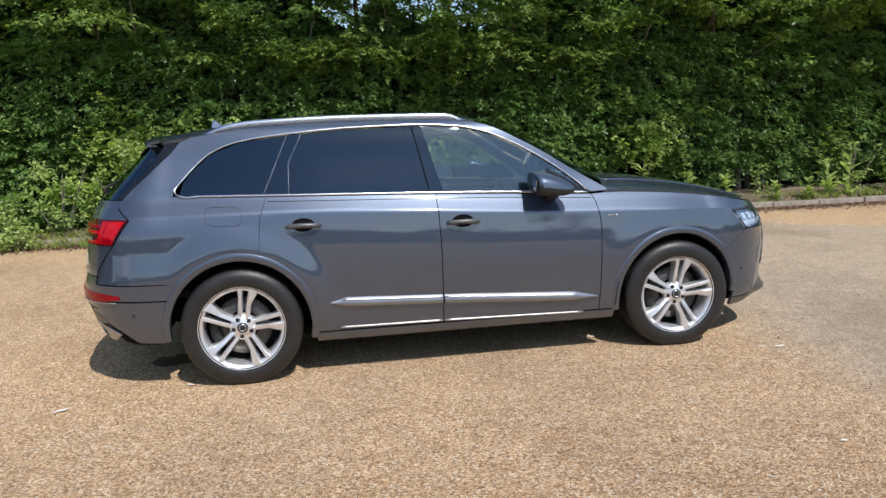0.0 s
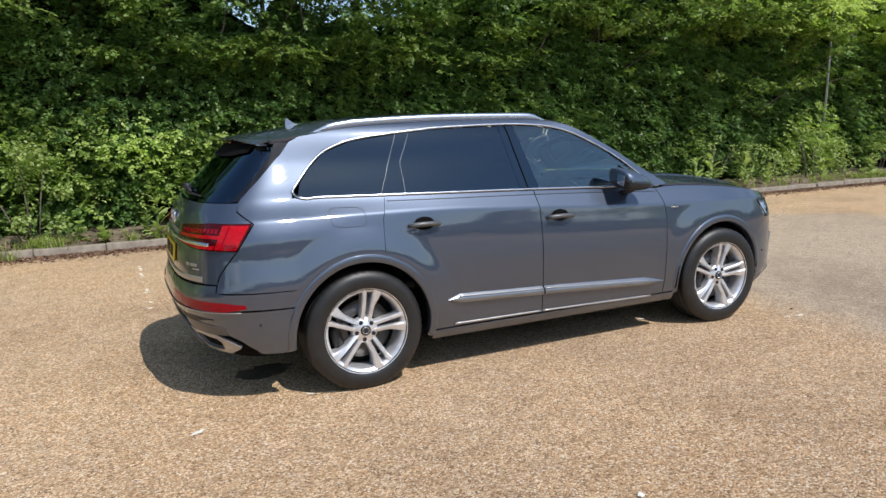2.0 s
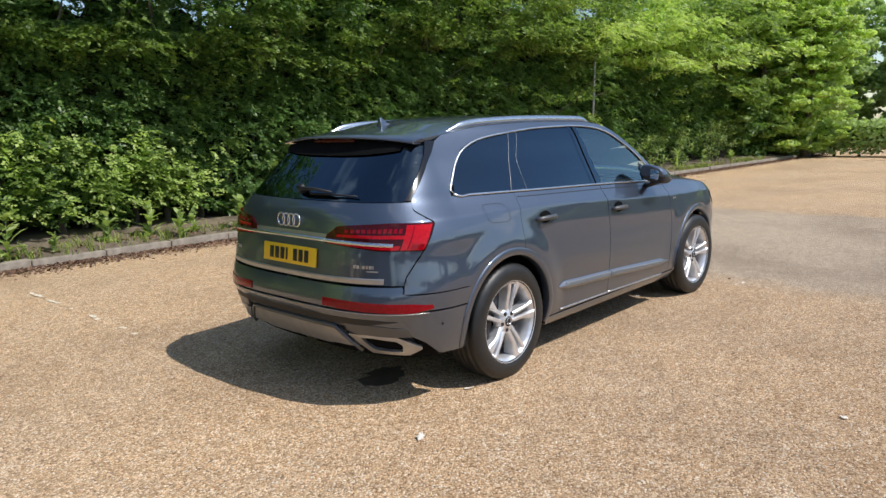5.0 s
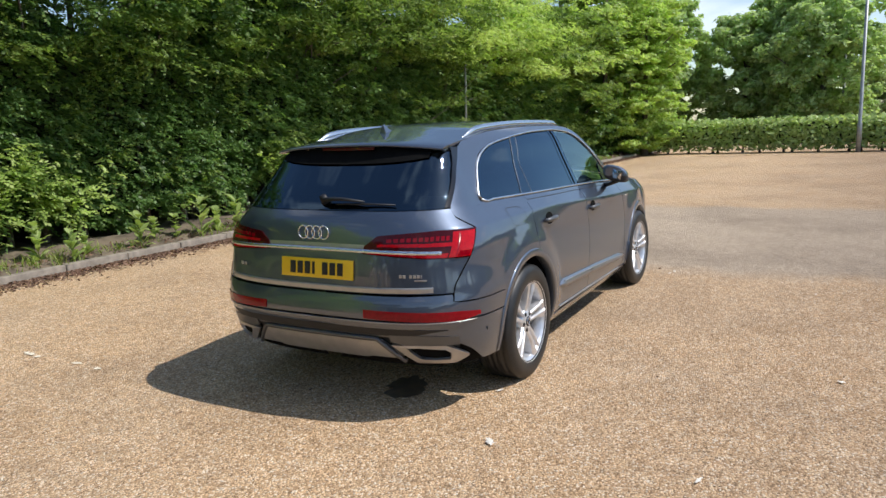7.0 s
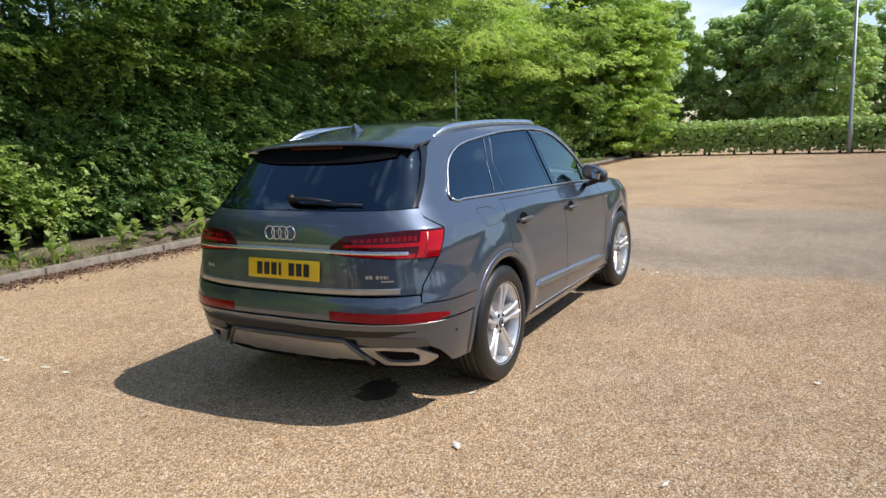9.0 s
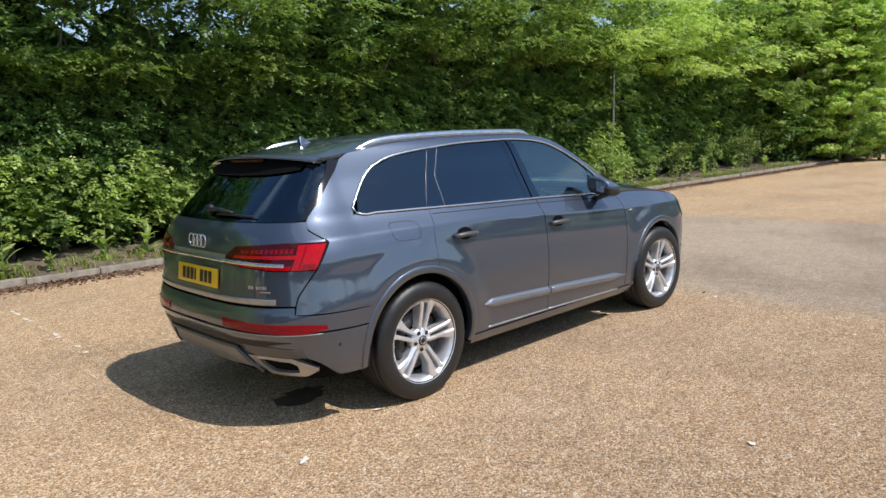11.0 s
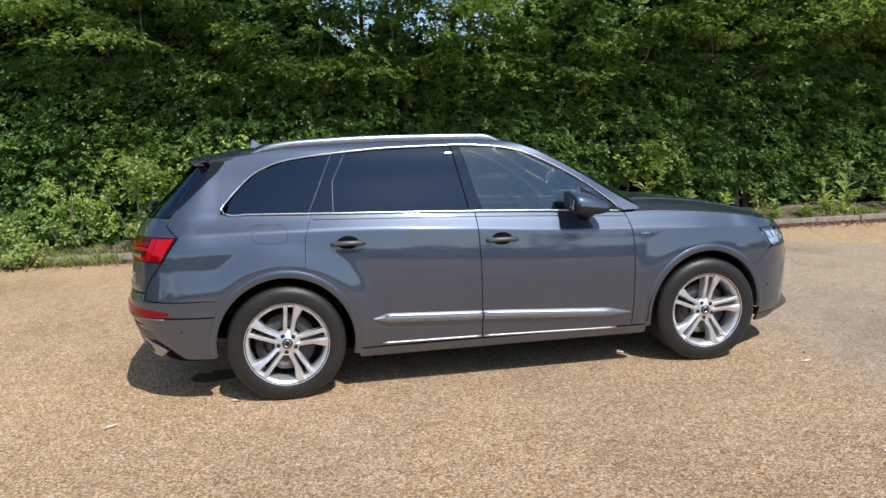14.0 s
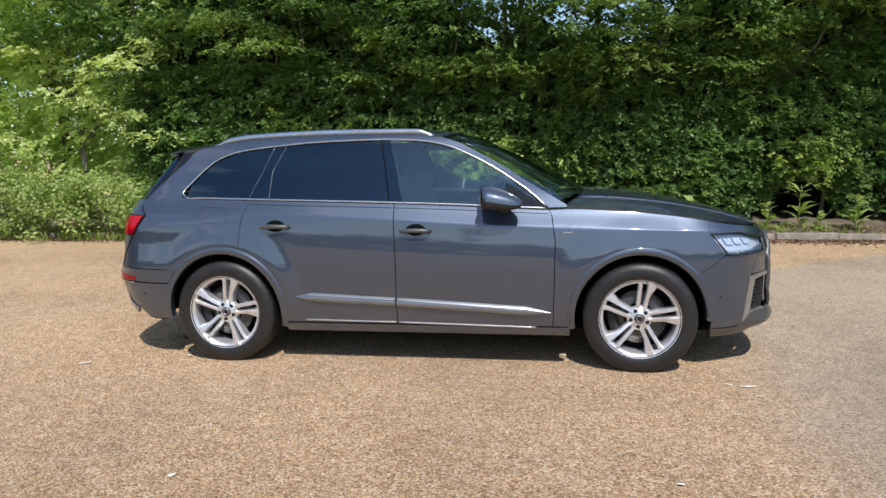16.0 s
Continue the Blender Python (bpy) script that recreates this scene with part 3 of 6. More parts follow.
for x in (-4.6, -3.9, -1.2, 0.4, 2.7, 4.9, 6.2, 6.6, 8.8, 11.5, 13.0, 16.5):
    bm = bmesh.new()
    s = Vector((x, HEDGE_Y + 0.35, 2.6))
    e = s + Vector((rng.uniform(-0.2, 0.75), -0.35 + rng.normal(0, 0.1), rng.uniform(1.0, 1.6)))
    m1 = s.lerp(e, 0.5) + Vector((0.08, -0.05, 0))
    add_tube(bm, [s, s.lerp(m1, 0.5), m1, m1.lerp(e, 0.5), e], [0.028, 0.025, 0.021, 0.015, 0.006], 6)
    part("branch", bm, BARK, hedge)


def crown_points(rg, blobs, per, flat=0.75):
    """Leaf places on and in many small clumps, denser at their rim."""
    ps, ns = [], []
    for (cx, cy, cz, r) in blobs:
        k = max(6, int(per * r * r))
        d = rg.normal(0, 1, (k, 3))
        d /= np.linalg.norm(d, axis=1, keepdims=True)
        rr = r * rg.uniform(0.45, 1.08, k)[:, None]
        ps.append(np.array([cx, cy, cz]) + d * rr * np.array([1, 1, flat]))
        ns.append(d * 0.6 + np.array([0, 0, 0.8]) + rg.normal(0, 0.35, (k, 3)))
    return np.concatenate(ps), np.concatenate(ns)


def tree(name, x, y, h, spread, base, mat, seed, leaf=0.09, per=900, clumps=70, label="", trunk_r=0.11, front=0.0, limbs=7, flat=0.75, fine=1.0):
    rg = np.random.default_rng(seed)
    top = tagged(empty(name, (x, y, 0)), label, "tree")
    bm = bmesh.new()
    pts = trunk_mesh(bm, 0, 0, h * 0.85, trunk_r, rg, 0.0, 0.3)
    part("trunk", bm, BARK, top)
    tips = []
    for i in range(limbs):
        bm = bmesh.new()
        t = rg.uniform(0.3, 0.8)
        s = Vector(pts[int(t * 6)])
        a = rg.uniform(0, 2 * math.pi)
        reach = spread * rg.uniform(0.5, 0.95)
        e = s + Vector((math.cos(a) * reach, math.sin(a) * reach - front * 0.5, reach * rg.uniform(0.5, 1.1)))
        m1 = s.lerp(e, 0.5) + Vector((0, 0, 0.12 * reach))
        add_tube(bm, [s, s.lerp(m1, 0.5), m1, m1.lerp(e, 0.55), e], [trunk_r * 0.4, trunk_r * 0.34, trunk_r * 0.26, trunk_r * 0.18, trunk_r * 0.07], 6)
        part("limb", bm, BARK, top)
        tips += [m1, e]
    blobs = []
    for i in range(int(clumps * fine * fine)):
        a, u = rg.uniform(0, 2 * math.pi), rg.uniform(0, 1) ** 0.5
        z = base + (h - base) * rg.uniform(0, 1)
        k = math.sin(math.pi * min(0.97, max(0.08, (z - base) / (h - base) * 0.85 + 0.12)))
        rr = spread * u * (0.35 + 0.65 * k)
        blobs.append((math.cos(a) * rr, math.sin(a) * rr - front, z, spread * rg.uniform(0.12, 0.30) / fine))
    blobs += [(t.x, t.y, t.z, spread * 0.22) for t in tips]
    P, N = crown_points(rg, blobs, per, flat)
    leaf_cloud("crown", P, N, leaf, leaf * 0.68, mat, top, seed)
    return top


# trees that stand in the hedge and hang over it
rng = np.random.default_rng(8)
for i in range(25):
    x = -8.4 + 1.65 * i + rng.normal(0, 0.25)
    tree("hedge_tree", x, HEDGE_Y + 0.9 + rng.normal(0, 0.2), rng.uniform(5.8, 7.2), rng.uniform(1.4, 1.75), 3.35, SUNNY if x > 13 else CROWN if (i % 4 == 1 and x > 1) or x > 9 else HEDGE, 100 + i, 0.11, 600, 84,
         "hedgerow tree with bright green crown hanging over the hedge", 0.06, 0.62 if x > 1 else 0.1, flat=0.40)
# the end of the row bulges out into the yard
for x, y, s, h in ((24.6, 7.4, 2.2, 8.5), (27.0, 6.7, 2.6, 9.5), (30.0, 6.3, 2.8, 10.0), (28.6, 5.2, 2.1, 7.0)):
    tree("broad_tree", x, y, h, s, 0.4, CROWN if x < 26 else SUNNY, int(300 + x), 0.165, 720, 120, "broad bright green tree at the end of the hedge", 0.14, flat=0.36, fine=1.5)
# low dark bushes added to make the shade at these trees' feet
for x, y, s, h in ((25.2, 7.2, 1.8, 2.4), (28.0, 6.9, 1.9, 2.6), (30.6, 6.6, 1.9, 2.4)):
    tree("undergrowth_bush", x, y, h, s, 0.1, HEDGE, int(330 + x), 0.16, 420, 60, "dark green bush added to fill the shade under the trees", 0.05, limbs=4)
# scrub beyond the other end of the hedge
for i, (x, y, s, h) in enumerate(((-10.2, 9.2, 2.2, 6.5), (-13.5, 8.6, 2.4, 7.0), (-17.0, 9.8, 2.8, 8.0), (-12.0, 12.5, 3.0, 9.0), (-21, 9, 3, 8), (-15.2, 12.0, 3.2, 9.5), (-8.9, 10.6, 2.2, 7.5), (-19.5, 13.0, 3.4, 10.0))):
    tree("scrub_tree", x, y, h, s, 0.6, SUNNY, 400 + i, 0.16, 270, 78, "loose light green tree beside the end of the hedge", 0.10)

# ---- far side of the yard ----
far_hedge = tagged(empty("low_hedge", (29.9, 0, 0)), "long low clipped hedge on thin stems across the yard", "hedge")
rg = np.random.default_rng(31)
k = 26000
yy, zz, dd = rg.uniform(-34, 5.5, k), rg.uniform(0.16, 1.46, k), rg.uniform(0, 1, k)
zz = np.where(dd < 0.35, 1.40 + 0.09 * rg.normal(0, 1, k) + 0.10 * bumps(yy * 1.3, yy * 0), zz)
xx = np.where(dd < 0.35, rg.uniform(-0.6, 0.6, k), -0.6 + 0.12 * rg.normal(0, 1, k) + 0.08 * bumps(yy, zz))
nn = np.stack([-0.5 + rg.normal(0, 0.5, k), rg.normal(0, 0.5, k), 0.7 + rg.normal(0, 0.4, k)], 1)
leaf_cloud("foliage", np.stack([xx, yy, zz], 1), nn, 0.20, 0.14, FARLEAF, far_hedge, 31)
# near-black box for the shade within the low hedge
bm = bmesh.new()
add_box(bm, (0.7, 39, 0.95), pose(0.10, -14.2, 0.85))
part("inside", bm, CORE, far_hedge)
for i in range(48):
    bm = bmesh.new()
    trunk_mesh(bm, rg.normal(-0.2, 0.1), 5.2 - 0.82 * i + rg.normal(0, 0.15), 0.7, 0.05, rg, 0.0, 0.04)
    part("stem", bm, BARK, far_hedge)
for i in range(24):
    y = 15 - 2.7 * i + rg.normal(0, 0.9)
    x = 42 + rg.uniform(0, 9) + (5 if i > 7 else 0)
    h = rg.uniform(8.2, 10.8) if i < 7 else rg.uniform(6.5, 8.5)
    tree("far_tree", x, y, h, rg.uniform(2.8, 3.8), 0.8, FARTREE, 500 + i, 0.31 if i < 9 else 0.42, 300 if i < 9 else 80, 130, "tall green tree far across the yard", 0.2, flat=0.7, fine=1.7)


def lamp_post(x, y, h, arms):
    post = tagged(empty("lamp_post", (x, y, 0)), "slender grey steel lamp post beside the low hedge", "lamp post", "lamp posts")
    bm = bmesh.new()
    add_tube(bm, [(0, 0, 0), (0, 0, 1.2), (0, 0, 1.25), (0, 0, h)], [0.10, 0.10, 0.075, 0.05], 12)
    part("pole", bm, STEEL, post)
    for a in arms:
        bm = bmesh.new()
        add_box(bm, (0.30, 0.75, 0.10), pose(0, 0.42 * a, h + 0.02, 6 * a), 0.03)
        part("lantern", bm, STEEL, post)


lamp_post(28.9, -3.62, 8.0, (1, -1))
lamp_post(42.5, -3.08, 8.0, (-1,))

# an unseen row of dark trees behind the car, added for its tail to reflect
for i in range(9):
    tree("row_tree", -25 - 1.2 * (i % 3), 10.5 - 2.7 * i, 8.5 - 0.5 * i if i < 4 else 5.2, 2.3, 0.3, DARKLEAF, 760 + i, 0.28, 150, 110, "unseen dense dark green tree, added behind for the tail to reflect", 0.12, limbs=3)
# unseen trees far off behind the viewer, round the yard, added for reflections
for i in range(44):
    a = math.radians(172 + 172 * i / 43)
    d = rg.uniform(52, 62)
    tree("distant_tree", d * math.cos(a), d * math.sin(a), rg.uniform(4.0, 6.0), rg.uniform(3.2, 4.4), 0.2, DARKLEAF, 800 + i, 0.8, 22, 60, "unseen distant round dark green tree, added for the car to reflect", 0.2, limbs=3)


# ---- weeds, grass and shrubs along the verge ----
def weed(x, y, h, seed, blades=16, z=0.09):
    rg = np.random.default_rng(seed)
    top = tagged(empty("weed", (x, y, z)), "leafy green weed growing at the kerb", "weed", "weeds along the kerb")
    bm = bmesh.new()
    add_tube(bm, [(0, 0, -0.03), (0.01, 0, h * 0.5), (0.03, 0.01, h)], [0.008, 0.006, 0.003], 5)
    part("stem", bm, WEED, top)
    vs, fs = [], []
    for i in range(blades):
        a, t = rg.uniform(0, 6.28), rg.uniform(0.0, 1.0)
        L, w = h * rg.uniform(0.28, 0.48) * (1.15 - 0.6 * t), 0.045 * rg.uniform(0.7, 1.4)
        o, d = np.array([0.0, 0, h * t * 0.9]), np.array([math.cos(a), math.sin(a), 0])
        s = np.array([-d[1], d[0], 0])
        up = rg.uniform(0.8, 1.6)
        mids = [o + d * L * u + np.array([0, 0, L * (up * u - 0.75 * u * u)]) for u in (0, 0.35, 0.7, 1)]
        b = len(vs)
        for m_, ww in zip(mids, (0.2, 1, 0.8, 0.05)):
            vs += [m_ + s * w * ww, m_ + np.array([0, 0, -0.25 * w * ww]), m_ - s * w * ww]
        for q in range(3):
            fs += [(b + 3 * q, b + 3 * q + 3, b + 3 * q + 4, b + 3 * q + 1), (b + 3 * q + 1, b + 3 * q + 4, b + 3 * q + 5, b + 3 * q + 2)]
    mesh_object("leaf", vs, fs, WEED, top, True)
    return top


rg = np.random.default_rng(41)
for i, (x, h) in enumerate(((-0.9, 0.50), (0.35, 0.36), (1.05, 0.55), (1.5, 0.42), (1.9, 0.40), (2.6, 0.45), (5.6, 0.62), (5.1, 0.35), (7.3, 0.40), (8.4, 0.75), (8.9, 0.8), (9.9, 0.85), (10.4, 0.5), (12.2, 0.6), (14.0, 0.5),
                            (-2.4, 0.42), (-3.3, 0.35), (3.6, 0.4), (4.3, 0.5), (0.0, 0.45), (-1.7, 0.3), (3.1, 0.62), (6.4, 0.55), (2.2, 0.7), (4.8, 0.75), (17.0, 0.7), (19.5, 0.6), (22.0, 0.7), (-2.25, 0.62), (-3.0, 0.36), (-0.3, 0.6), (7.9, 0.45))):
    weed(x, KERB_Y + KERB_TURN * x + rg.uniform(0.14, 0.5), h, 600 + i, 14 + int(h * 12))


def shrub(x, y, r, h, seed, per=1500, mat=None, label=""):
    rg = np.random.default_rng(seed)
    top = tagged(empty("shrub", (x, y, 0)), label or "low leafy pale green shrub at the hedge foot", "shrub")
    blobs = [(rg.normal(0, r * 0.5), rg.normal(0, r * 0.3), h * rg.uniform(0.12, 0.9), r * rg.uniform(0.18, 0.4)) for _ in range(22)]
    P, N = crown_points(rg, blobs, per)
    P[:, 2] = np.maximum(P[:, 2], 0.03)
    leaf_cloud("crown", P, N, 0.075, 0.05, mat or WEED, top, seed)
    for i in range(6):
        bm = bmesh.new()
        b = blobs[i]
        add_tube(bm, [(b[0] * 0.2, b[1] * 0.2, 0.0), (b[0] * 0.6, b[1] * 0.6, b[2] * 0.6), b[:3]], [0.014, 0.010, 0.005], 5)
        part("stem", bm, BARK, top)
    return top


for i, (x, y, r, h) in enumerate(((-5.0, 6.5, 0.45, 1.45), (-3.9, 6.65, 0.5, 1.7), (-6.0, 6.0, 0.6, 0.8), (-7.0, 6.0, 0.9, 1.2), (-8.2, 6.1, 1.0, 1.3), (-9.5, 6.2, 1.1, 1.35), (-11.0, 6.3, 1.2, 1.4),
                                  (-5.4, 5.8, 0.35, 0.42), (7.4, 6.62, 0.30, 0.8), (9.2, 6.62, 0.38, 1.35), (10.3, 6.58, 0.45, 1.1), (12.4, 6.55, 0.45, 1.5), (14.8, 6.5, 0.5, 1.0), (18.4, 6.5, 0.6, 1.6), (11.2, 6.6, 0.7, 1.0), (13.6, 6.6, 0.6, 1.1), (16.5, 6.6, 0.7, 1.4), (21.5, 6.5, 0.9, 1.7))):
    shrub(x, y, r, h, 640 + i, 1500 if x < 0 else 800)

# grass tufts
rg = np.random.default_rng(51)
vs, fs = [], []
for i in range(2300):
    x = rg.uniform(-11, 26)
    if x > -3.5 and rg.uniform() < 0.62 + 0.30 * math.sin(x * 1.3):
        continue
    y = KERB_Y + 0.06 + abs(rg.normal(0, 0.33)) - (0.5 * rg.uniform() if x < -4.2 else 0)
    z0 = 0.08 if y > KERB_Y + 0.1 else 0.0
    for q in range(9):
        a, L = rg.uniform(0, 6.28), rg.uniform(0.07, 0.2)
        o = np.array([x + rg.normal(0, 0.03), y + rg.normal(0, 0.03), z0])
        d = np.array([math.cos(a), math.sin(a), 0])
        s = np.array([-d[1], d[0], 0]) * 0.005
        b = len(vs)
        vs += [o + s, o - s, o + d * L * 0.25 + np.array([0, 0, L * 0.6]) - s, o + d * L * 0.25 + np.array([0, 0, L * 0.6]) + s, o + d * L * 0.6 + np.array([0, 0, L * 0.95])]
        fs += [(b, b + 1, b + 2, b + 3), (b + 3, b + 2, b + 4)]
grass = tagged(mesh_object("grass", vs, fs, GRASS), "thin yellowing grass tufts behind the kerb", "grass", kind="stuff")
grass.rotation_euler = (0, 0, KERB_TURN)


# ---- small things on the gravel ----
def flat_scrap(name, x, y, rx, ry, turn, mat, z, seed, label, cat, rag=0.25, kind=""):
    rg = np.random.default_rng(seed)
    bm = bmesh.new()
    ring = [bm.verts.new((rx * math.cos(a) * (1 + rag * rg.normal()), ry * math.sin(a) * (1 + rag * rg.normal()), z + 0.002 * rg.uniform())) for a in np.linspace(0, 2 * math.pi, 28, endpoint=False)]
    mid = bm.verts.new((0, 0, z + 0.004))
    for a, b in zip(ring, ring[1:] + ring[:1]):
        bm.faces.new((mid, a, b))
    ob = tagged(part(name, bm, mat), label, cat, kind=kind)
    ob.matrix_world = pose(x, y, 0, 0, 0, turn)
    return ob


flat_scrap("oil_stain", -2.02, -0.30, 0.20, 0.13, 20, OIL, 0.002, 1, "dark wet drip stain on the gravel under the car", "stain", 0.16, "structure")

for i, (x, y, rx, ry, a) in enumerate(((-2.55, -1.14, 0.042, 0.020, 35), (2.14, -1.205, 0.055, 0.010, 12), (2.03, -1.175, 0.030, 0.008, -10), (-0.90, -2.79, 0.022, 0.013, 60), (0.98, -0.62, 0.035, 0.009, -20), (1.5, -2.6, 0.018, 0.010, 0), (-2.53, -2.20, 0.030, 0.009, -15), (-1.86, -0.89, 0.030, 0.012, -40))):
    flat_scrap("leaf_scrap", x, y, rx, ry, a, PALE, 0.010, 60 + i, "pale dry leaf scrap lying on the gravel", "leaf")
# what is left of an old bay line beyond the car
for i, (y, half) in enumerate(((4.40, 0.05), (4.22, 0.10), (3.86, 0.11), (3.72, 0.03), (3.36, 0.025), (2.90, 0.08), (2.76, 0.03), (2.30, 0.04), (2.03, 0.03))):
    flat_scrap("line_remnant", -2.61 + 0.012 * math.sin(3 * i), y, half, 0.020, 90 + 9 * math.sin(i), LINE, 0.007, 80 + i, "worn remnant of a pale painted bay line", "line mark", 0.32, "structure")

# ---- the car: x ahead, y to its left, z up; axles at x = +-1.4975 ----
AXLE, WHEEL_Z, ARCH_R, TYRE_R = 1.4975, 0.374, 0.47, 0.384


def easy(knots):
    """A smooth curve through (x, y) knots that does not overshoot."""
    xs, ys = [k[0] for k in knots], [k[1] for k in knots]
    h = [b - a for a, b in zip(xs, xs[1:])]
    d = [(b - a) / k for a, b, k in zip(ys, ys[1:], h)]
    m = [d[0]]
    for i in range(1, len(d)):
        m.append(0.0 if d[i - 1] * d[i] <= 0 else (h[i - 1] + h[i]) * 3 / ((2 * h[i] + h[i - 1]) / d[i - 1] + (h[i] + 2 * h[i - 1]) / d[i]))
    m.append(d[-1])

    def at(x):
        if x <= xs[0]:
            return ys[0]
        if x >= xs[-1]:
            return ys[-1]
        i = max(j for j in range(len(xs)) if xs[j] <= x)
        i = min(i, len(h) - 1)
        t = (x - xs[i]) / h[i]
        return ys[i] * (1 + 2 * t) * (1 - t) ** 2 + m[i] * h[i] * t * (1 - t) ** 2 + ys[i + 1] * t * t * (3 - 2 * t) + m[i + 1] * h[i] * t * t * (t - 1)
    return at


half_width = easy([(0.18, 0.84), (0.24, 0.905), (0.30, 0.935), (0.40, 0.950), (0.50, 0.956), (0.60, 0.962), (0.70, 0.965), (0.80, 0.962), (0.90, 0.955), (1.0, 0.944), (1.04, 0.9395), (1.055, 0.9375), (1.067, 0.929), (1.16, 0.868), (1.20, 0.852), (1.40, 0.772), (1.59, 0.695), (1.63, 0.663), (1.70, 0.560)])
crease_z = easy([(-2.4, 1.105), (-1.7, 1.107), (-1.2, 1.102), (-0.85, 1.093), (-0.48, 1.073), (-0.22, 1.06), (0.27, 1.03), (0.67, 1.012), (0.91, 1.002), (1.5, 0.985), (1.95, 0.96), (2.2, 0.93)])
low_taper = easy([(-1.9, 0.984), (-1.4, 0.996), (-0.6, 1.0), (0.9, 1.0), (1.4, 0.992), (1.75, 0.964)])
high_taper = easy([(-1.9, 0.915), (-1.5, 0.950), (-0.9, 0.990), (-0.3, 1.0), (0.9, 0.985), (1.75, 0.94)])
rear_x = easy([(0.20, -2.36), (0.30, -2.425), (0.38, -2.475), (0.46, -2.512), (0.54, -2.540), (0.595, -2.561), (0.62, -2.562), (0.66, -2.557), (0.70, -2.547), (0.745, -2.531), (0.79, -2.526), (0.90, -2.515), (1.0, -2.498), (1.06, -2.485), (1.15, -2.453), (1.21, -2.41), (1.30, -2.325), (1.40, -2.22), (1.50, -2.115), (1.56, -2.05), (1.64, -1.98)])
front_x = easy([(0.20, 2.40), (0.30, 2.465), (0.42, 2.495), (0.6, 2.50), (0.8, 2.485), (0.9, 2.445), (0.98, 2.38), (1.06, 2.28)])
REAR_C, FRONT_C, REAR_N, FRONT_N, ROUND = -1.9, 1.75, 3.2, 2.4, 0.75


def width_at(x, z):
    x = min(FRONT_C, max(REAR_C, x))
    zz = z - (crease_z(x) - 1.06) * smooth(0.6, 1.0, z) * (1 - smooth(1.2, 1.45, z) if x < 0.9 else 1)
    k = smooth(0.98, 1.25, z)
    w = half_width(zz) * (low_taper(x) * (1 - k) + high_taper(x) * k)
    w *= 1 - 0.045 * smooth(1.25, 1.6, z) * smooth(-1.2, -1.9, x)
    for wx in (-AXLE, AXLE):
        r = math.hypot(x - wx, z - WHEEL_Z)
        w += (0.024 * (1 - smooth(0.50, 0.67, r)) if wx < 0 else 0.012 * (1 - smooth(0.50, 0.70, r))) * smooth(0.2, 0.5, z)
    return w


def shell(s, z, out=0.0):
    """The car's right side at s along it (its x, and round the corners beyond) and height z."""
    if s < REAR_C:
        a = min(math.pi / 2, (REAR_C - s) / ROUND)
        w = width_at(REAR_C, z)
        p = Vector((REAR_C - (REAR_C - rear_x(z)) * math.sin(a) ** (2 / REAR_N), -w * max(0, math.cos(a)) ** (2 / REAR_N), z))
    elif s > FRONT_C:
        a = min(math.pi / 2, (s - FRONT_C) / ROUND)
        w = width_at(FRONT_C, z)
        p = Vector((FRONT_C + (front_x(z) - FRONT_C) * math.sin(a) ** (2 / FRONT_N), -w * max(0, math.cos(a)) ** (2 / FRONT_N), z))
    else:
        p = Vector((s, -width_at(s, z), z))
    if out:
        p = p + shell_normal(s, z) * out
    return p


def shell_normal(s, z):
    e = 0.012
    s = min(2.88, max(-3.03, s))
    du, dv = shell(s + e, z) - shell(s - e, z), shell(s, z + e) - shell(s, z - e)
    return du.cross(dv).normalized()


def s_rear(x, z):
    u = min(1.0, max(0.0, (REAR_C - x) / (REAR_C - rear_x(z))))
    return REAR_C - ROUND * math.asin(u ** (REAR_N / 2)) if x < REAR_C else x


def s_front(x, z):
    u = min(1.0, max(0.0, (x - FRONT_C) / (front_x(z) - FRONT_C)))
    return FRONT_C + ROUND * math.asin(u ** (FRONT_N / 2)) if x > FRONT_C else x


def s_y(y, z, rear=True):
    c, n = (REAR_C, REAR_N) if rear else (FRONT_C, FRONT_N)
    a = math.acos(min(1.0, (abs(y) / width_at(c, z)) ** (n / 2)))
    return c - ROUND * a if rear else c + ROUND * a


def on(x, z):
    """The shell's own measure s for a true x."""
    return (s_rear(x, z) if x < REAR_C else s_front(x, z) if x > FRONT_C else x, z)


def resample(poly, k, bend=False):
    pts = [Vector((*p, 0)) if len(p) == 2 else Vector(p) for p in poly]
    ln = [0.0]
    for a, b in zip(pts, pts[1:]):
        ln.append(ln[-1] + (b - a).length)
    out = []
    for i in range(k + 1):
        d = ln[-1] * i / k
        j = max(q for q in range(len(ln)) if ln[q] <= d + 1e-9)
        j = min(j, len(pts) - 2)
        t = (d - ln[j]) / max(1e-9, ln[j + 1] - ln[j])
        out.append(pts[j].lerp(pts[j + 1], t))
    return out


def patch(bottom, right, top, left, nu, nv):
    """A grid between four edges: bottom and top run along, left and right run up."""
    b, t, l, r = resample(bottom, nu), resample(top, nu), resample(left, nv), resample(right, nv)
    g = []
    for j in range(nv + 1):
        v = j / nv
        row = []
        for i in range(nu + 1):
            u = i / nu
            row.append(b[i] * (1 - v) + t[i] * v + l[j] * (1 - u) + r[j] * u - (b[0] * (1 - u) * (1 - v) + b[-1] * u * (1 - v) + t[0] * (1 - u) * v + t[-1] * u * v))
        g.append(row)
    return g


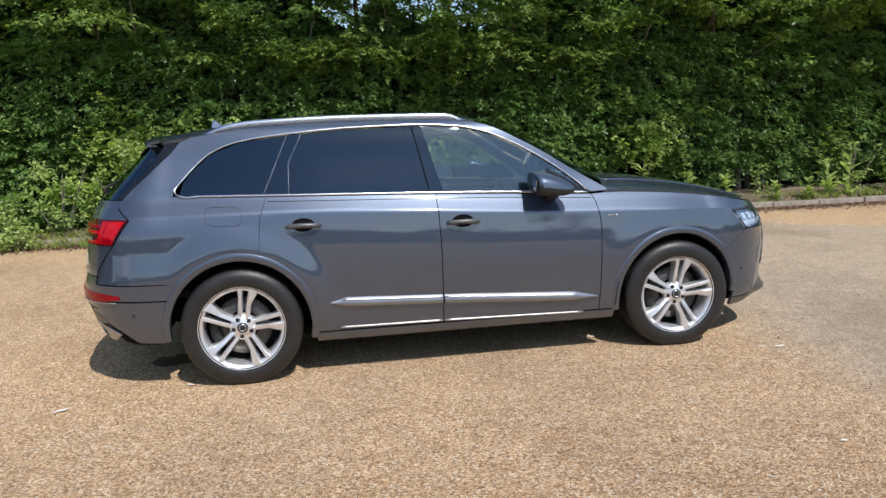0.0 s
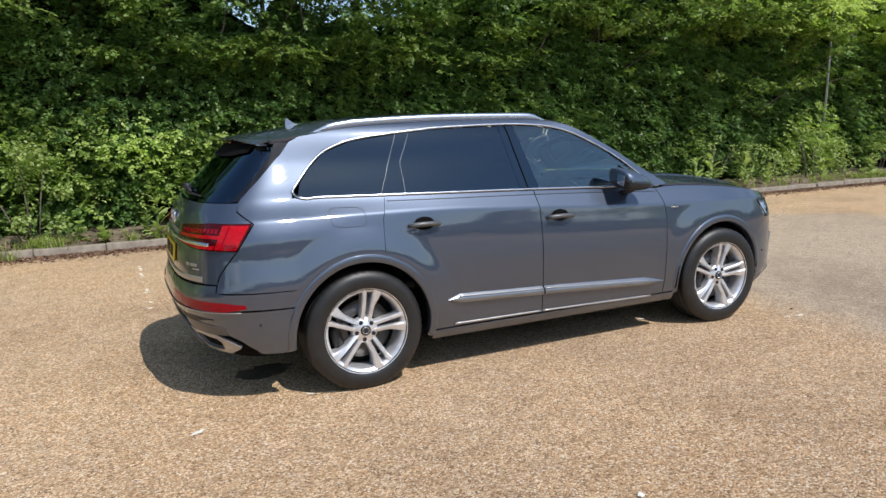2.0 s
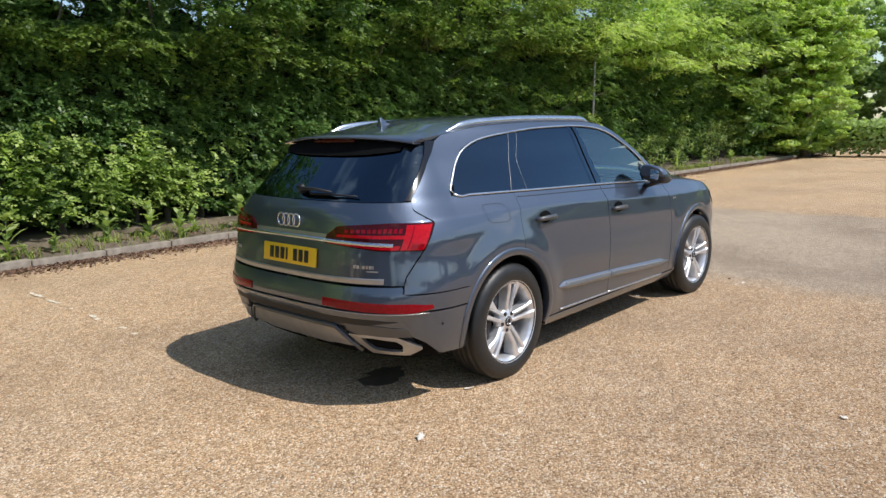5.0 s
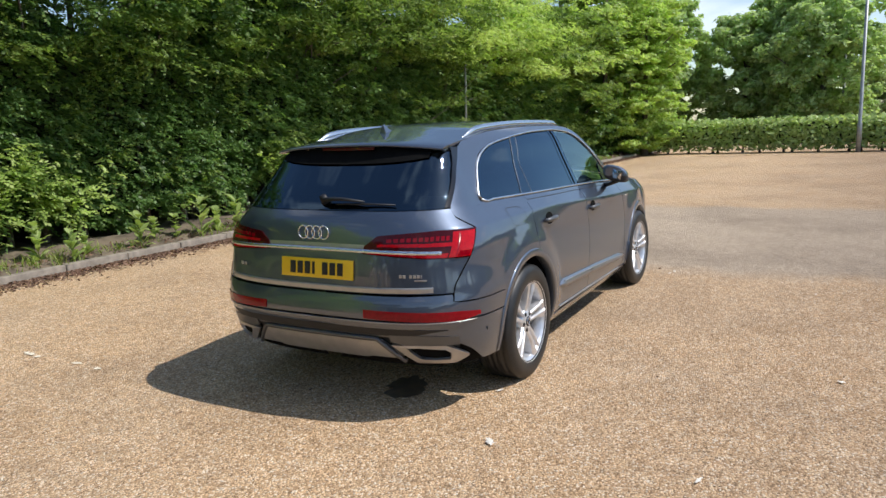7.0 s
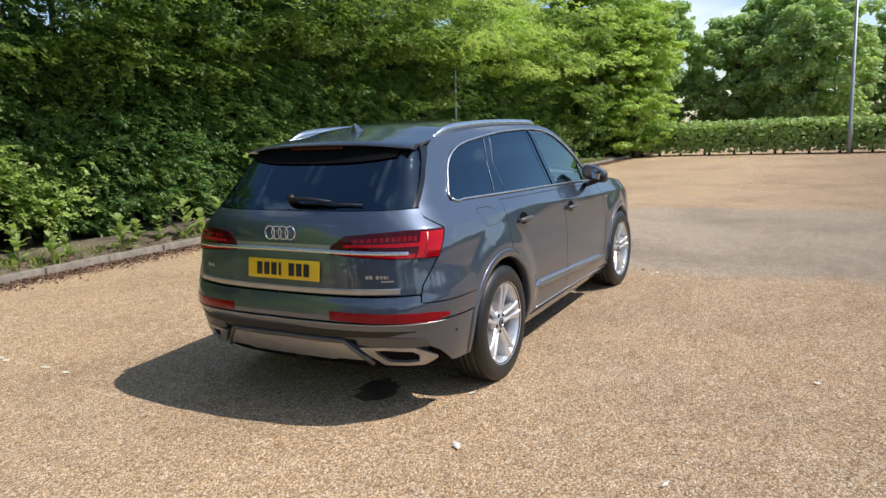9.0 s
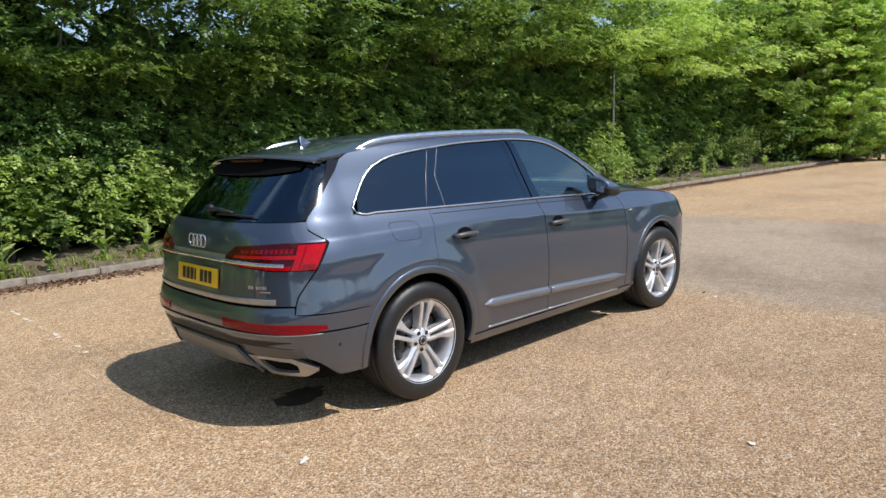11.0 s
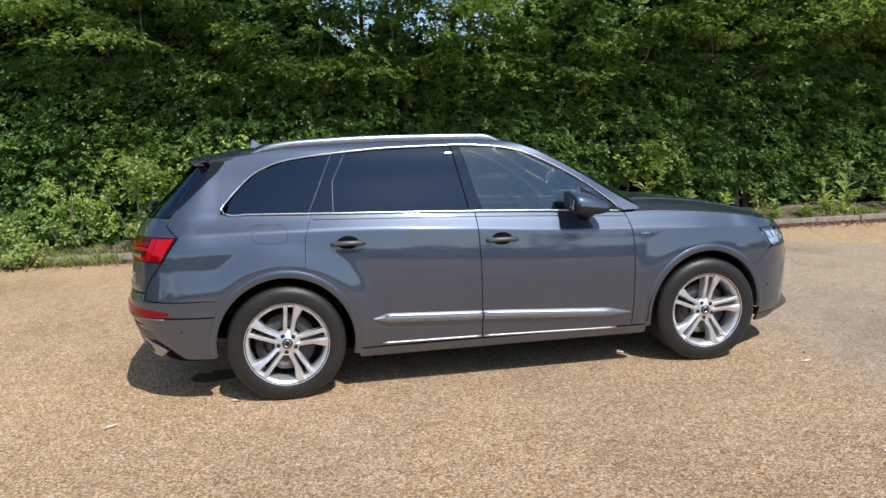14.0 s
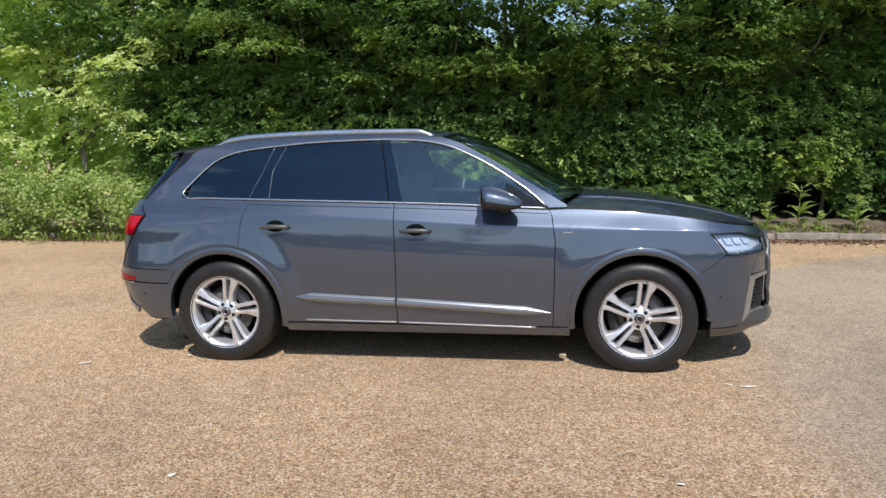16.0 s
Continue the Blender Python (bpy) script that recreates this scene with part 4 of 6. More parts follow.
def shrink(g, gap):
    """Draws the rim of a grid inwards by the width of a shut line."""
    if not gap:
        return g
    q = [[p.copy() for p in row] for row in g]
    nv, nu = len(g) - 1, len(g[0]) - 1

    def pull(a, b):
        d = b - a
        return d * min(0.45, gap / max(1e-6, d.length))
    for i in range(nu + 1):
        q[0][i] += pull(g[0][i], g[1][i])
        q[nv][i] += pull(g[nv][i], g[nv - 1][i])
    for j in range(nv + 1):
        q[j][0] += pull(g[j][0], g[j][1])
        q[j][nu] += pull(g[j][nu], g[j][nu - 1])
    return q


def skin(bm, pts, flange=0.02, mirror=1, centre=Vector((0, 0, 0.75))):
    """Faces over a grid of points, outward, with its rim turned in."""
    nv, nu = len(pts) - 1, len(pts[0]) - 1
    vs = [[bm.verts.new((p.x, p.y * mirror, p.z)) for p in row] for row in pts]
    fs = [bm.faces.new((vs[j][i], vs[j][i + 1], vs[j + 1][i + 1], vs[j + 1][i])) for j in range(nv) for i in range(nu)]
    for f in fs:
        f.normal_update()
    total = 0.0
    for f in fs:
        c = f.calc_center_median()
        total += f.normal.dot(c - Vector((c.x * 0.75, 0, centre.z))) * f.calc_area()
    if total < 0:
        for f in fs:
            f.normal_flip()
    if flange:
        loop = [vs[0][i] for i in range(nu)] + [vs[j][nu] for j in range(nv)] + [vs[nv][i] for i in range(nu, 0, -1)] + [vs[j][0] for j in range(nv, 0, -1)]
        outer, inner = [], []
        for v in loop:
            v.normal_update()
            outer.append(bm.verts.new(v.co))
            inner.append(bm.verts.new(v.co - v.normal * flange))
        k = len(loop)
        for i in range(k):
            j = (i + 1) % k
            a = (outer[i], outer[j], inner[j], inner[i])
            bm.faces.new(a if total < 0 else a[::-1])
    return vs


def body_panel(name, edges, nu, nv, mat, parent, gap=0.003, out=0.0, flange=0.02, mirror=1, label="", more=(), fair=False):
    bm = bmesh.new()
    fair_normals = []
    for e, a, b in ((edges, nu, nv), *more):
        g = shrink(patch(*e, a, b), gap)
        skin(bm, [[shell(p.x, p.y, out) for p in row] for row in g], flange, mirror)
        if fair:
            fair_normals += [shell_normal(p.x, p.y) for row in g for p in row]
    ob = part(name, bm, mat, parent, label)
    if fair:
        ob.data.normals_split_custom_set_from_vertices([(v.x, v.y * mirror, v.z) for v in fair_normals])
    return ob


def on_shell(poly, k, out=0.0, mirror=1):
    return [Vector((q.x, q.y * mirror, q.z)) for q in (shell(p.x, p.y, out) for p in resample(poly, k))]


def line_part(name, poly, k, r, mat, parent, mirror=1, out=0.004, flat=1.0, closed=False, label="", sides=8):
    bm = bmesh.new()
    add_tube(bm, on_shell(poly, k, out, mirror), r, sides, closed, flat)
    return part(name, bm, mat, parent, label)


def arc(wx, r, a0, a1, k=16):
    return [on(wx + r * math.cos(math.radians(a0 + (a1 - a0) * i / k)), WHEEL_Z + r * math.sin(math.radians(a0 + (a1 - a0) * i / k))) for i in range(k + 1)]


car = tagged(empty("car"), "dark grey metallic seven-seat estate car parked on the gravel", "car")

belt = [(-1.83, 1.215), (-1.12, 1.197), (-0.25, 1.172), (0.15, 1.157), (0.87, 1.122)]
belt_z = easy(belt)
head_z = easy([(-1.87, 1.25), (-1.765, 1.37), (-1.635, 1.482), (-1.45, 1.548), (-1.12, 1.587), (-0.75, 1.611), (-0.31, 1.618), (-0.03, 1.603), (0.14, 1.572), (0.34, 1.491), (0.53, 1.388), (0.71, 1.266), (0.82, 1.178), (0.87, 1.128)])
roof_z = easy([(-2.05, 1.545), (-1.7, 1.592), (-1.35, 1.637), (-0.7, 1.655), (-0.15, 1.650), (0.1, 1.630), (0.25, 1.584), (0.35, 1.534), (0.55, 1.424), (0.75, 1.298), (0.97, 1.165)])


def along(f, x0, x1, k=24):
    return [(x0 + (x1 - x0) * i / k, f(x0 + (x1 - x0) * i / k)) for i in range(k + 1)]


SILL_Z, DOOR_Z = 0.235, 0.305
rear_gap = arc(-AXLE, ARCH_R, 12, 73)          # rear door beside the arch
rear_door_left = [(-1.025, DOOR_Z), (-1.028, 0.40)] + rear_gap + [(-1.358, 0.87), (-1.345, 1.06), (-1.315, 1.15), (-1.30, 1.196)]
front_gap = [(0.912, DOOR_Z), (0.922, 0.6), (0.928, 0.9), (0.905, 1.07), (0.885, 1.112)]
mid_gap = [(-0.19, DOOR_Z), (-0.19, 0.8), (-0.2, 1.05), (-0.205, 1.163)]
hood_edge = easy([(0.885, 1.13), (1.0, 1.133), (1.4, 1.108), (1.7, 1.072), (1.95, 1.03), (2.2, 0.985)])
fender_front = [(1.868, 0.668), (1.93, 0.715), (2.05, 0.80), (1.945, 0.945), (1.93, 1.033)]
fender_front = [(s_front(x, z), z) for x, z in fender_front]
shut_line = [(-2.362, 0.705), (-2.352, 0.75), (-2.335, 0.80), (-2.228, 0.945), (-2.125, 1.092)]
tail_gap = [on(x, z) for x, z in shut_line]
screen_edge = [on(-2.183, 1.212), on(-2.105, 1.285), on(-2.0, 1.38), on(-1.918, 1.455), (-1.835, 1.548)]
rear_edge = [on(-2.125, 1.092), (s_rear(-2.20, 1.16), 1.16)] + screen_edge

for m in (1, -1):
    body_panel("front_door", ([(-0.19, DOOR_Z), (0.912, DOOR_Z)], front_gap, along(lambda x: belt_z(x) - 0.009, -0.205, 0.885), mid_gap), 34, 64, PAINT, car, mirror=m)
    body_panel("rear_door", ([(-1.025, DOOR_Z), (-0.19, DOOR_Z)], mid_gap, along(lambda x: belt_z(x) - 0.009, -1.30, -0.205), rear_door_left), 34, 64, PAINT, car, mirror=m)
    body_panel("front_wing", ([(0.912, DOOR_Z), (1.028, DOOR_Z), (1.028, 0.42)] + arc(AXLE, ARCH_R, 170, 39, 24), fender_front, [on(x, z) for x, z in along(hood_edge, 0.885, 1.93)], front_gap), 54, 44, PAINT, car, mirror=m)
    lower = [tail_gap[0], (s_rear(-2.2, 0.70), 0.70), on(-1.95, 0.695)] + arc(-AXLE, ARCH_R, 141, 73)
    quarter_top = [on(-2.125, 1.092), (-1.872, 1.218), (-1.80, 1.206), (-1.30, 1.192)]
    d_right = [(-1.872, 1.218), (-1.868, 1.25), (-1.768, 1.372), (-1.645, 1.488), (-1.58, 1.518), (-1.45, 1.556), (-1.45, 1.625)]
    d_top = [(-1.835, 1.548), (-1.76, 1.584), (-1.6, 1.606), (-1.45, 1.625)]
    rail_low = [(-1.45, 1.556)] + [(x, z + 0.008) for x, z in along(head_z, -1.39, 0.87, 30)] + [(0.885, 1.13)]
    rail_top = along(roof_z, -1.45, 0.97, 34)
    body_panel("quarter_panel", (lower, [(-1.358, 0.822), (-1.358, 0.87), (-1.345, 1.06), (-1.315, 1.15), (-1.30, 1.192)], quarter_top, tail_gap), 44, 40, PAINT, car, mirror=m,
               more=((([on(-2.125, 1.092), (-1.872, 1.218)], d_right, d_top, rear_edge), 16, 26), ((rail_low, [(0.885, 1.13), (0.97, 1.165)], rail_top, [(-1.45, 1.556), (-1.45, 1.625)]), 60, 5)), gap=0.0, flange=0, fair=True)
    body_panel("sill", ([(-1.03, SILL_Z), (1.03, SILL_Z)], [(1.03, SILL_Z), (1.03, DOOR_Z - 0.004)], [(-1.03, DOOR_Z - 0.004), (1.03, DOOR_Z - 0.004)], [(-1.03, SILL_Z), (-1.03, DOOR_Z - 0.004)]), 30, 6, PAINT, car, mirror=m, out=0.004)
    # wheel arch mouldings
    for name, wx, a0, a1 in (("rear_arch_moulding", -AXLE, -13, 187), ("front_arch_moulding", AXLE, -2, 190)):
        bm = bmesh.new()
        rows = []
        for r_, o in ((0.438, -0.05), (0.438, 0.001), (0.441, 0.0055), (0.464, 0.0075), (0.482, 0.0065), (0.486, 0.0045), (0.489, 0.0)):
            rows.append([shell(x, z, o) for x, z in arc(wx, r_, a0, a1, 48)])
        vs = [[bm.verts.new((p.x, p.y * m, p.z)) for p in row] for row in rows]
        for a, b in zip(vs, vs[1:]):
            for i in range(len(a) - 1):
                f = (a[i], a[i + 1], b[i + 1], b[i])
                bm.faces.new(f if m == -1 else f[::-1])
        part(name, bm, PAINT, car, "rounded grey wheel arch moulding")
        # liner of the wheel well
        bm = bmesh.new()
        rings = []
        for y, r_ in ((0.925, 0.445), (0.88, 0.47), (0.55, 0.47), (0.54, 0.0)):
            rings.append([bm.verts.new((wx + r_ * math.cos(t), -y * m, WHEEL_Z + r_ * math.sin(t))) for t in np.linspace(math.radians(-8 if wx < 0 else 2), math.radians(182), 40)])
        for a, b in zip(rings, rings[1:]):
            for i in range(39):
                bm.faces.new((a[i], a[i + 1], b[i + 1], b[i]))
        part("wheel_well", bm, VOID, car)
    body_panel("cowl_corner", ([(0.878, 1.126), (1.005, 1.130)], [(1.005, 1.130), (1.005, 1.142)], [(0.884, 1.131), (0.968, 1.168), (1.005, 1.142)], [(0.878, 1.126), (0.884, 1.131)]), 10, 6, PAINT, car, 0.0, 0.0015, 0.02, m)
    # lower door blades with their bright upper face, and the bright sill strip
    for name, x0, x1, tip in (("rear_door_blade", -0.935, -0.196, True), ("front_door_blade", -0.184, 0.898, False)):
        t0, t1 = (0.10, 0.0) if tip else (0.0, 0.17)
        bm = bmesh.new()
        tl = lambda x: 0.529 - 0.0446 * (x + 0.842) if x < 0 else 0.4915 - 0.056 * x
        rows = []
        for hgt, o in ((0.0, 0.001), (0.12, 0.010), (0.45, 0.030), (0.92, 0.022), (1.0, 0.0)):
            row = []
            for i in range(31):
                x = x0 + (x1 - x0) * i / 30
                k = min(1.0, (x - x0) / t0 if t0 else 1, (x1 - x) / t1 if t1 else 1)
                top, h = tl(x) - (0.030 * (1 - k)), 0.062 * (0.12 + 0.88 * k)
                row.append(shell(x, top - h * hgt, o * (0.3 + 0.7 * k)))
            rows.append(row)
        skin(bm, rows, 0, m)
        part(name, bm, BLADE, car, "satin grey blade moulding along the door")
        line_part("blade_trim", [(x0 + t0 * 0.8, tl(x0 + t0) - 0.012), (x1 - t1 * 0.9, tl(x1) - 0.013)], 24, 0.0055, SILVER, car, m, 0.021, 1.0)
        line_part("sill_trim", [(x0 + 0.06, 0.325), (x1, 0.318)] if tip else [(x0, 0.318), (x1 - 0.1, 0.298)], 20, 0.0075, SILVER, car, m, 0.003)
    # glazing of the side
    qtop = [(-1.835, 1.228), (-1.81, 1.30), (-1.745, 1.38), (-1.63, 1.476), (-1.45, 1.541), (-1.15, 1.577)]
    glass_edges = {
        "quarter_window": ([(-1.835, 1.222), (-1.315, 1.208)], [(-1.315, 1.208), (-1.25, 1.35), (-1.15, 1.577)], qtop[2:], [(-1.835, 1.222), (-1.81, 1.30), (-1.745, 1.38)]),
        "rear_window": ([(-1.155, 1.204), (-0.306, 1.181)], [(-0.306, 1.181), (-0.385, 1.608)], along(lambda x: head_z(x) - 0.008, -1.055, -0.385), [(-1.155, 1.204), (-1.15, 1.40), (-1.055, 1.583)]),
        "front_window": ([(-0.15, 1.174), (0.82, 1.135)], [(0.82, 1.135), (0.845, 1.14)], along(lambda x: head_z(x) - 0.008, -0.262, 0.845), [(-0.15, 1.174), (-0.262, 1.609)]),
    }
    for name, e in glass_edges.items():
        body_panel(name, e, 22, 14, WINDOW if name == "front_window" else TINT, car, 0, -0.004, 0, m, label="clear side window" if name == "front_window" else "dark tinted side window")
    body_panel("b_pillar", ([(-0.306, 1.18), (-0.15, 1.172)], [(-0.15, 1.172), (-0.262, 1.613)], [(-0.385, 1.614), (-0.262, 1.613)], [(-0.306, 1.18), (-0.385, 1.614)]), 4, 14, TINT, car, 0.0, -0.002, 0.01, m, "gloss black door pillar")
    body_panel("c_pillar", ([(-1.315, 1.206), (-1.155, 1.202)], [(-1.155, 1.202), (-1.15, 1.40), (-1.055, 1.585)], [(-1.15, 1.58), (-1.055, 1.588)], [(-1.315, 1.206), (-1.25, 1.35), (-1.15, 1.58)]), 5, 14, TINT, car, 0.0, -0.002, 0.01, m, "gloss black door pillar")
    line_part("door_pillar_seam", [(-0.243, 1.178), (-0.285, 1.40), (-0.328, 1.612)], 14, 0.004, VOID, car, m, 0.0)
    line_part("pillar_seam", [(-1.155, 1.204), (-1.15, 1.40), (-1.055, 1.585)], 16, 0.0013, SILVER, car, m, 0.0)
    line_part("pillar_seam", [(-1.315, 1.208), (-1.25, 1.35), (-1.15, 1.577)], 16, 0.0013, SILVER, car, m, 0.0)
    # bright surround of the side windows
    line_part("lower_window_trim", [(-1.852, 1.226), (-1.80, 1.206)] + along(belt_z, -1.72, 0.862, 40), 80, 0.008, CHROME, car, m, 0.003, label="bright chrome window trim")
    line_part("upper_window_trim", [(-1.852, 1.226), (-1.868, 1.25), (-1.83, 1.298), (-1.765, 1.37)] + along(head_z, -1.70, 0.862, 44), 90, 0.0078, CHROME, car, m, 0.003, label="bright chrome window trim")
    # thin black line along the doors, just below the window trim
    line_part("door_top_seam", along(lambda x: belt_z(x) - 0.036, -1.29, 0.88, 30), 50, 0.0028, BLACK, car, m, 0.0)
    # door handles, each over a near-black disc drawn in place of a dished recess
    for name, hx, hz in (("rear_handle", -1.075, 1.008), ("front_handle", -0.04, 0.978)):
        bm = bmesh.new()
        for i in range(1):
            c = shell(hx, hz)
            rim = [shell(hx + 0.072 * math.cos(t), hz + 0.006 + 0.042 * math.sin(t), 0.0022) for t in np.linspace(0, 2 * math.pi, 24, endpoint=False)]
            mid = [shell(hx + 0.040 * math.cos(t), hz + 0.026 * math.sin(t), 0.0035) for t in np.linspace(0, 2 * math.pi, 24, endpoint=False)]
            vr = [bm.verts.new((p.x, p.y * m, p.z)) for p in rim]
            vm = [bm.verts.new((p.x, p.y * m, p.z)) for p in mid]
            for a in range(24):
                b = (a + 1) % 24
                bm.faces.new((vr[a], vr[b], vm[b], vm[a]))
            bm.faces.new(vm)
        handle = part(name, bm, VOID, car, "near-black disc drawn in place of a handle recess")
        bm = bmesh.new()
        pts = [shell(hx - 0.108 + 0.216 * i / 12, hz - 0.004 + 0.004 * math.sin(i / 12 * 3.14), 0.006 + 0.034 * math.sin(math.pi * i / 12) ** 0.5) for i in range(13)]
        add_tube(bm, [(p.x, p.y * m, p.z) for p in pts], [0.010] + [0.0165] * 11 + [0.010], 10, up=(0, 1, 0), flat=1.0)
        part("grip", bm, LOWER, handle, "dark grey pull handle")
        bm = bmesh.new()
        add_tube(bm, [(p.x, p.y * m - 0.012 * m, p.z + 0.003) for p in pts[1:-1]], 0.004, 6)
        part("trim", bm, CHROME, handle)
    # mirror
    mir = empty("mirror", (0, 0, 0), car)
    bm = bmesh.new()
    bmesh.ops.create_uvsphere(bm, u_segments=28, v_segments=18, radius=1.0)
    for v in bm.verts:
        x, y, z = v.co
        x = (abs(x) ** 0.8) * (1 if x > 0 else -1)
        z = (abs(z) ** 0.75) * (1 if z > 0 else -1)
        y = (abs(y) ** 0.7) * (1 if y > 0 else -1)
        fx = x * 0.235 if x > 0 else max(x * 0.07, -0.040)
        taper_ = 1.0 - 0.38 * max(0, x) ** 2
        v.co = Vector((0.470 + fx - 0.02 * y, (-0.995 + y * 0.100 * (1 - 0.18 * max(0, x))) * m, 1.212 + z * 0.070 * taper_ + 0.026 * y - 0.17 * max(0, fx)))
    if m == -1:
        bmesh.ops.reverse_faces(bm, faces=bm.faces)
    low_half = bm.copy()
    for half, under in ((bm, True), (low_half, False)):
        gone = [f for f in half.faces if (f.calc_center_median().z + 0.17 * max(0, f.calc_center_median().x - 0.470) < 1.197) == under]
        bmesh.ops.delete(half, geom=gone, context="FACES")
    part("cap", bm, PAINT, mir, "grey mirror cap")
    part("underside", low_half, BLACK, mir, "black underside of the mirror")
    bm = bmesh.new()
    add_box(bm, (0.004, 0.128, 0.076), pose(0.4295, -0.995 * m, 1.212, 13 * m, 0, 0), 0.001)
    part("glass", bm, plain("mirror_glass", (0.7, 0.72, 0.74), 0.03, 1.0, 0.02) if m == 1 else bpy.data.materials["mirror_glass"], mir)
    bm = bmesh.new()
    add_tube(bm, [(0.58, -0.865 * m, 1.100), (0.59, -0.91 * m, 1.108), (0.575, -0.98 * m, 1.135)], [0.05, 0.042, 0.045], 12, flat=0.42)
    part("foot", bm, BLACK, mir)
    bm = bmesh.new()
    tri = [shell(x, z, 0.002) for x, z in ((0.58, 1.142), (0.845, 1.137), (0.70, 1.235), (0.585, 1.295))]
    skin(bm, [[tri[0], tri[1]], [tri[3], tri[2]]], 0.006, m)
    part("mirror_base", bm, GLOSS, car)
    # badge on the front wing
    bm = bmesh.new()
    for i in range(4):
        p = shell(0.985 + 0.018 * i, 0.962, 0.002)
        add_box(bm, (0.010, 0.004, 0.013), pose(p.x, p.y * m, p.z, 0, 0, 0))
    part("wing_badge", bm, SILVER, car, "small chrome wing badge")
    # black dots: parking sensors
    for sx, sz in ((-2.14, 0.505), (2.02, 0.52)):
        bm = bmesh.new()
        p = shell(s_rear(sx, sz) if sx < 0 else s_front(sx, sz), sz, 0.001)
        add_box(bm, (0.016, 0.006, 0.016), pose(p.x, p.y * m, p.z, 0, 0, 20 * m if sx < 0 else -20 * m), 0.003)
        part("sensor", bm, BLACK, car)

for m in (1, -1):
    line_part("tailgate_seam", tail_gap + rear_edge[1:2], 40, 0.0042, VOID, car, m, 0.0)
# fuel flap: a rounded seam on the right rear wing
cx, cz, rx, rz = -1.565, 1.088, 0.112, 0.058
loop = [(cx + rx * math.copysign(abs(math.cos(t)) ** 0.45, math.cos(t)), cz + rz * math.copysign(abs(math.sin(t)) ** 0.55, math.sin(t)) - 0.01 * math.cos(t)) for t in np.linspace(0, 2 * math.pi, 48, endpoint=False)]
bm = bmesh.new()
ring0 = [bm.verts.new(shell(x, z, 0.0015)) for x, z in loop]
ring1 = [bm.verts.new(shell(cx + (x - cx) * 0.978, cz + (z - cz) * 0.958, 0.0015)) for x, z in loop]
for a in range(48):
    b = (a + 1) % 48
    bm.faces.new((ring0[a], ring0[b], ring1[b], ring1[a]))
part("fuel_flap_seam", bm, BLACK, car, "dark rounded seam of the fuel flap")

# inner shell that shuts the gaps
bm = bmesh.new()
for m in (1, -1):
    ss = np.linspace(-3.07, 2.92, 110)
    zs = np.linspace(0.26, 1.09, 22)
    vs = [[bm.verts.new(Vector((p.x, p.y * m, p.z))) for p in (shell(float(s), float(z), -0.045) for s in ss)] for z in zs]
    for j in range(21):
        for i in range(109):
            c = (vs[j][i].co + vs[j + 1][i + 1].co) / 2
            if min(math.hypot(c.x - AXLE, c.z - WHEEL_Z), math.hypot(c.x + AXLE, c.z - WHEEL_Z)) < 0.50 or (c.z > 0.97 and c.x > 1.5):
                continue
            bm.faces.new((vs[j][i], vs[j][i + 1], vs[j + 1][i + 1], vs[j + 1][i]))
part("inner_shell", bm, VOID, car)
bm = bmesh.new()
add_box(bm, (3.9, 1.30, 0.06), pose(0.2, 0, 0.25), 0.02)
add_box(bm, (0.6, 1.0, 0.05), pose(-2.1, 0, 0.37, 0, 8), 0.02)
add_box(bm, (1.9, 1.76, 0.05), pose(0, 0, 0.235), 0.02)
part("underbody", bm, VOID, car)


# ---- roof, bonnet, windscreen ----
def crowned(name, edge, bulge_x, bulge_z, nu, nv, mat, flange=0.02, power=2.0, label="", inset=0.0):
    """A surface from the right edge to the left one; edge(t) gives a point on the right, bulges give the middle's rise."""
    bm = bmesh.new()
    rows = []
    for j in range(nv + 1):
        t = j / nv
        e = edge(t)
        row = []
        for i in range(nu + 1):
            u = -1 + 2 * i / nu
            k = 1 - abs(u) ** power
            row.append(Vector((e.x + bulge_x(t) * k, -abs(e.y - inset) * -u, e.z + bulge_z(t) * k)))
        rows.append(row)
    skin(bm, rows, flange, 1, Vector((0, 0, 0.2)))
    return part(name, bm, mat, car, label)


roof_edge = lambda t: shell(s_rear(-1.95 + 2.07 * t, roof_z(-1.95 + 2.07 * t)), roof_z(-1.95 + 2.07 * t), 0.002)
crowned("roof", roof_edge, lambda t: -0.06 * (1 - t) + 0.05 * t, lambda t: 0.040 + 0.016 * math.sin(math.pi * t), 36, 40, PAINT, 0.02, 2.4)
ws_edge = lambda t: shell(0.135 + 0.815 * t, roof_z(0.135 + 0.815 * t) - 0.004, -0.002)
crowned("windscreen", ws_edge, lambda t: 0.05 + 0.15 * t, lambda t: 0.036, 30, 26, WINDOW, 0, 2.2, "clear curved windscreen")
bonnet_edge = lambda t: shell(*on(0.975 + 0.97 * t, hood_edge(0.975 + 0.97 * t) + 0.002))
crowned("bonnet", bonnet_edge, lambda t: 0.155 + 0.30 * t ** 1.5, lambda t: 0.058 - 0.118 * t ** 2.5, 44, 40, PAINT, 0.045, 2.6)
bm = bmesh.new()
rows = []
for j in range(5):
    rows.append([Vector((0.955 + 0.02 * j / 4 + (0.205 - 0.03 * j / 4) * (1 - abs(u) ** 2.2), -0.83 * u, 1.148 + 0.028 * (1 - u * u) + 0.012 * j / 4)) for u in np.linspace(-1, 1, 25)])
skin(bm, rows, 0, 1, Vector((0, 0, 0.2)))
part("scuttle", bm, BLACK, car)
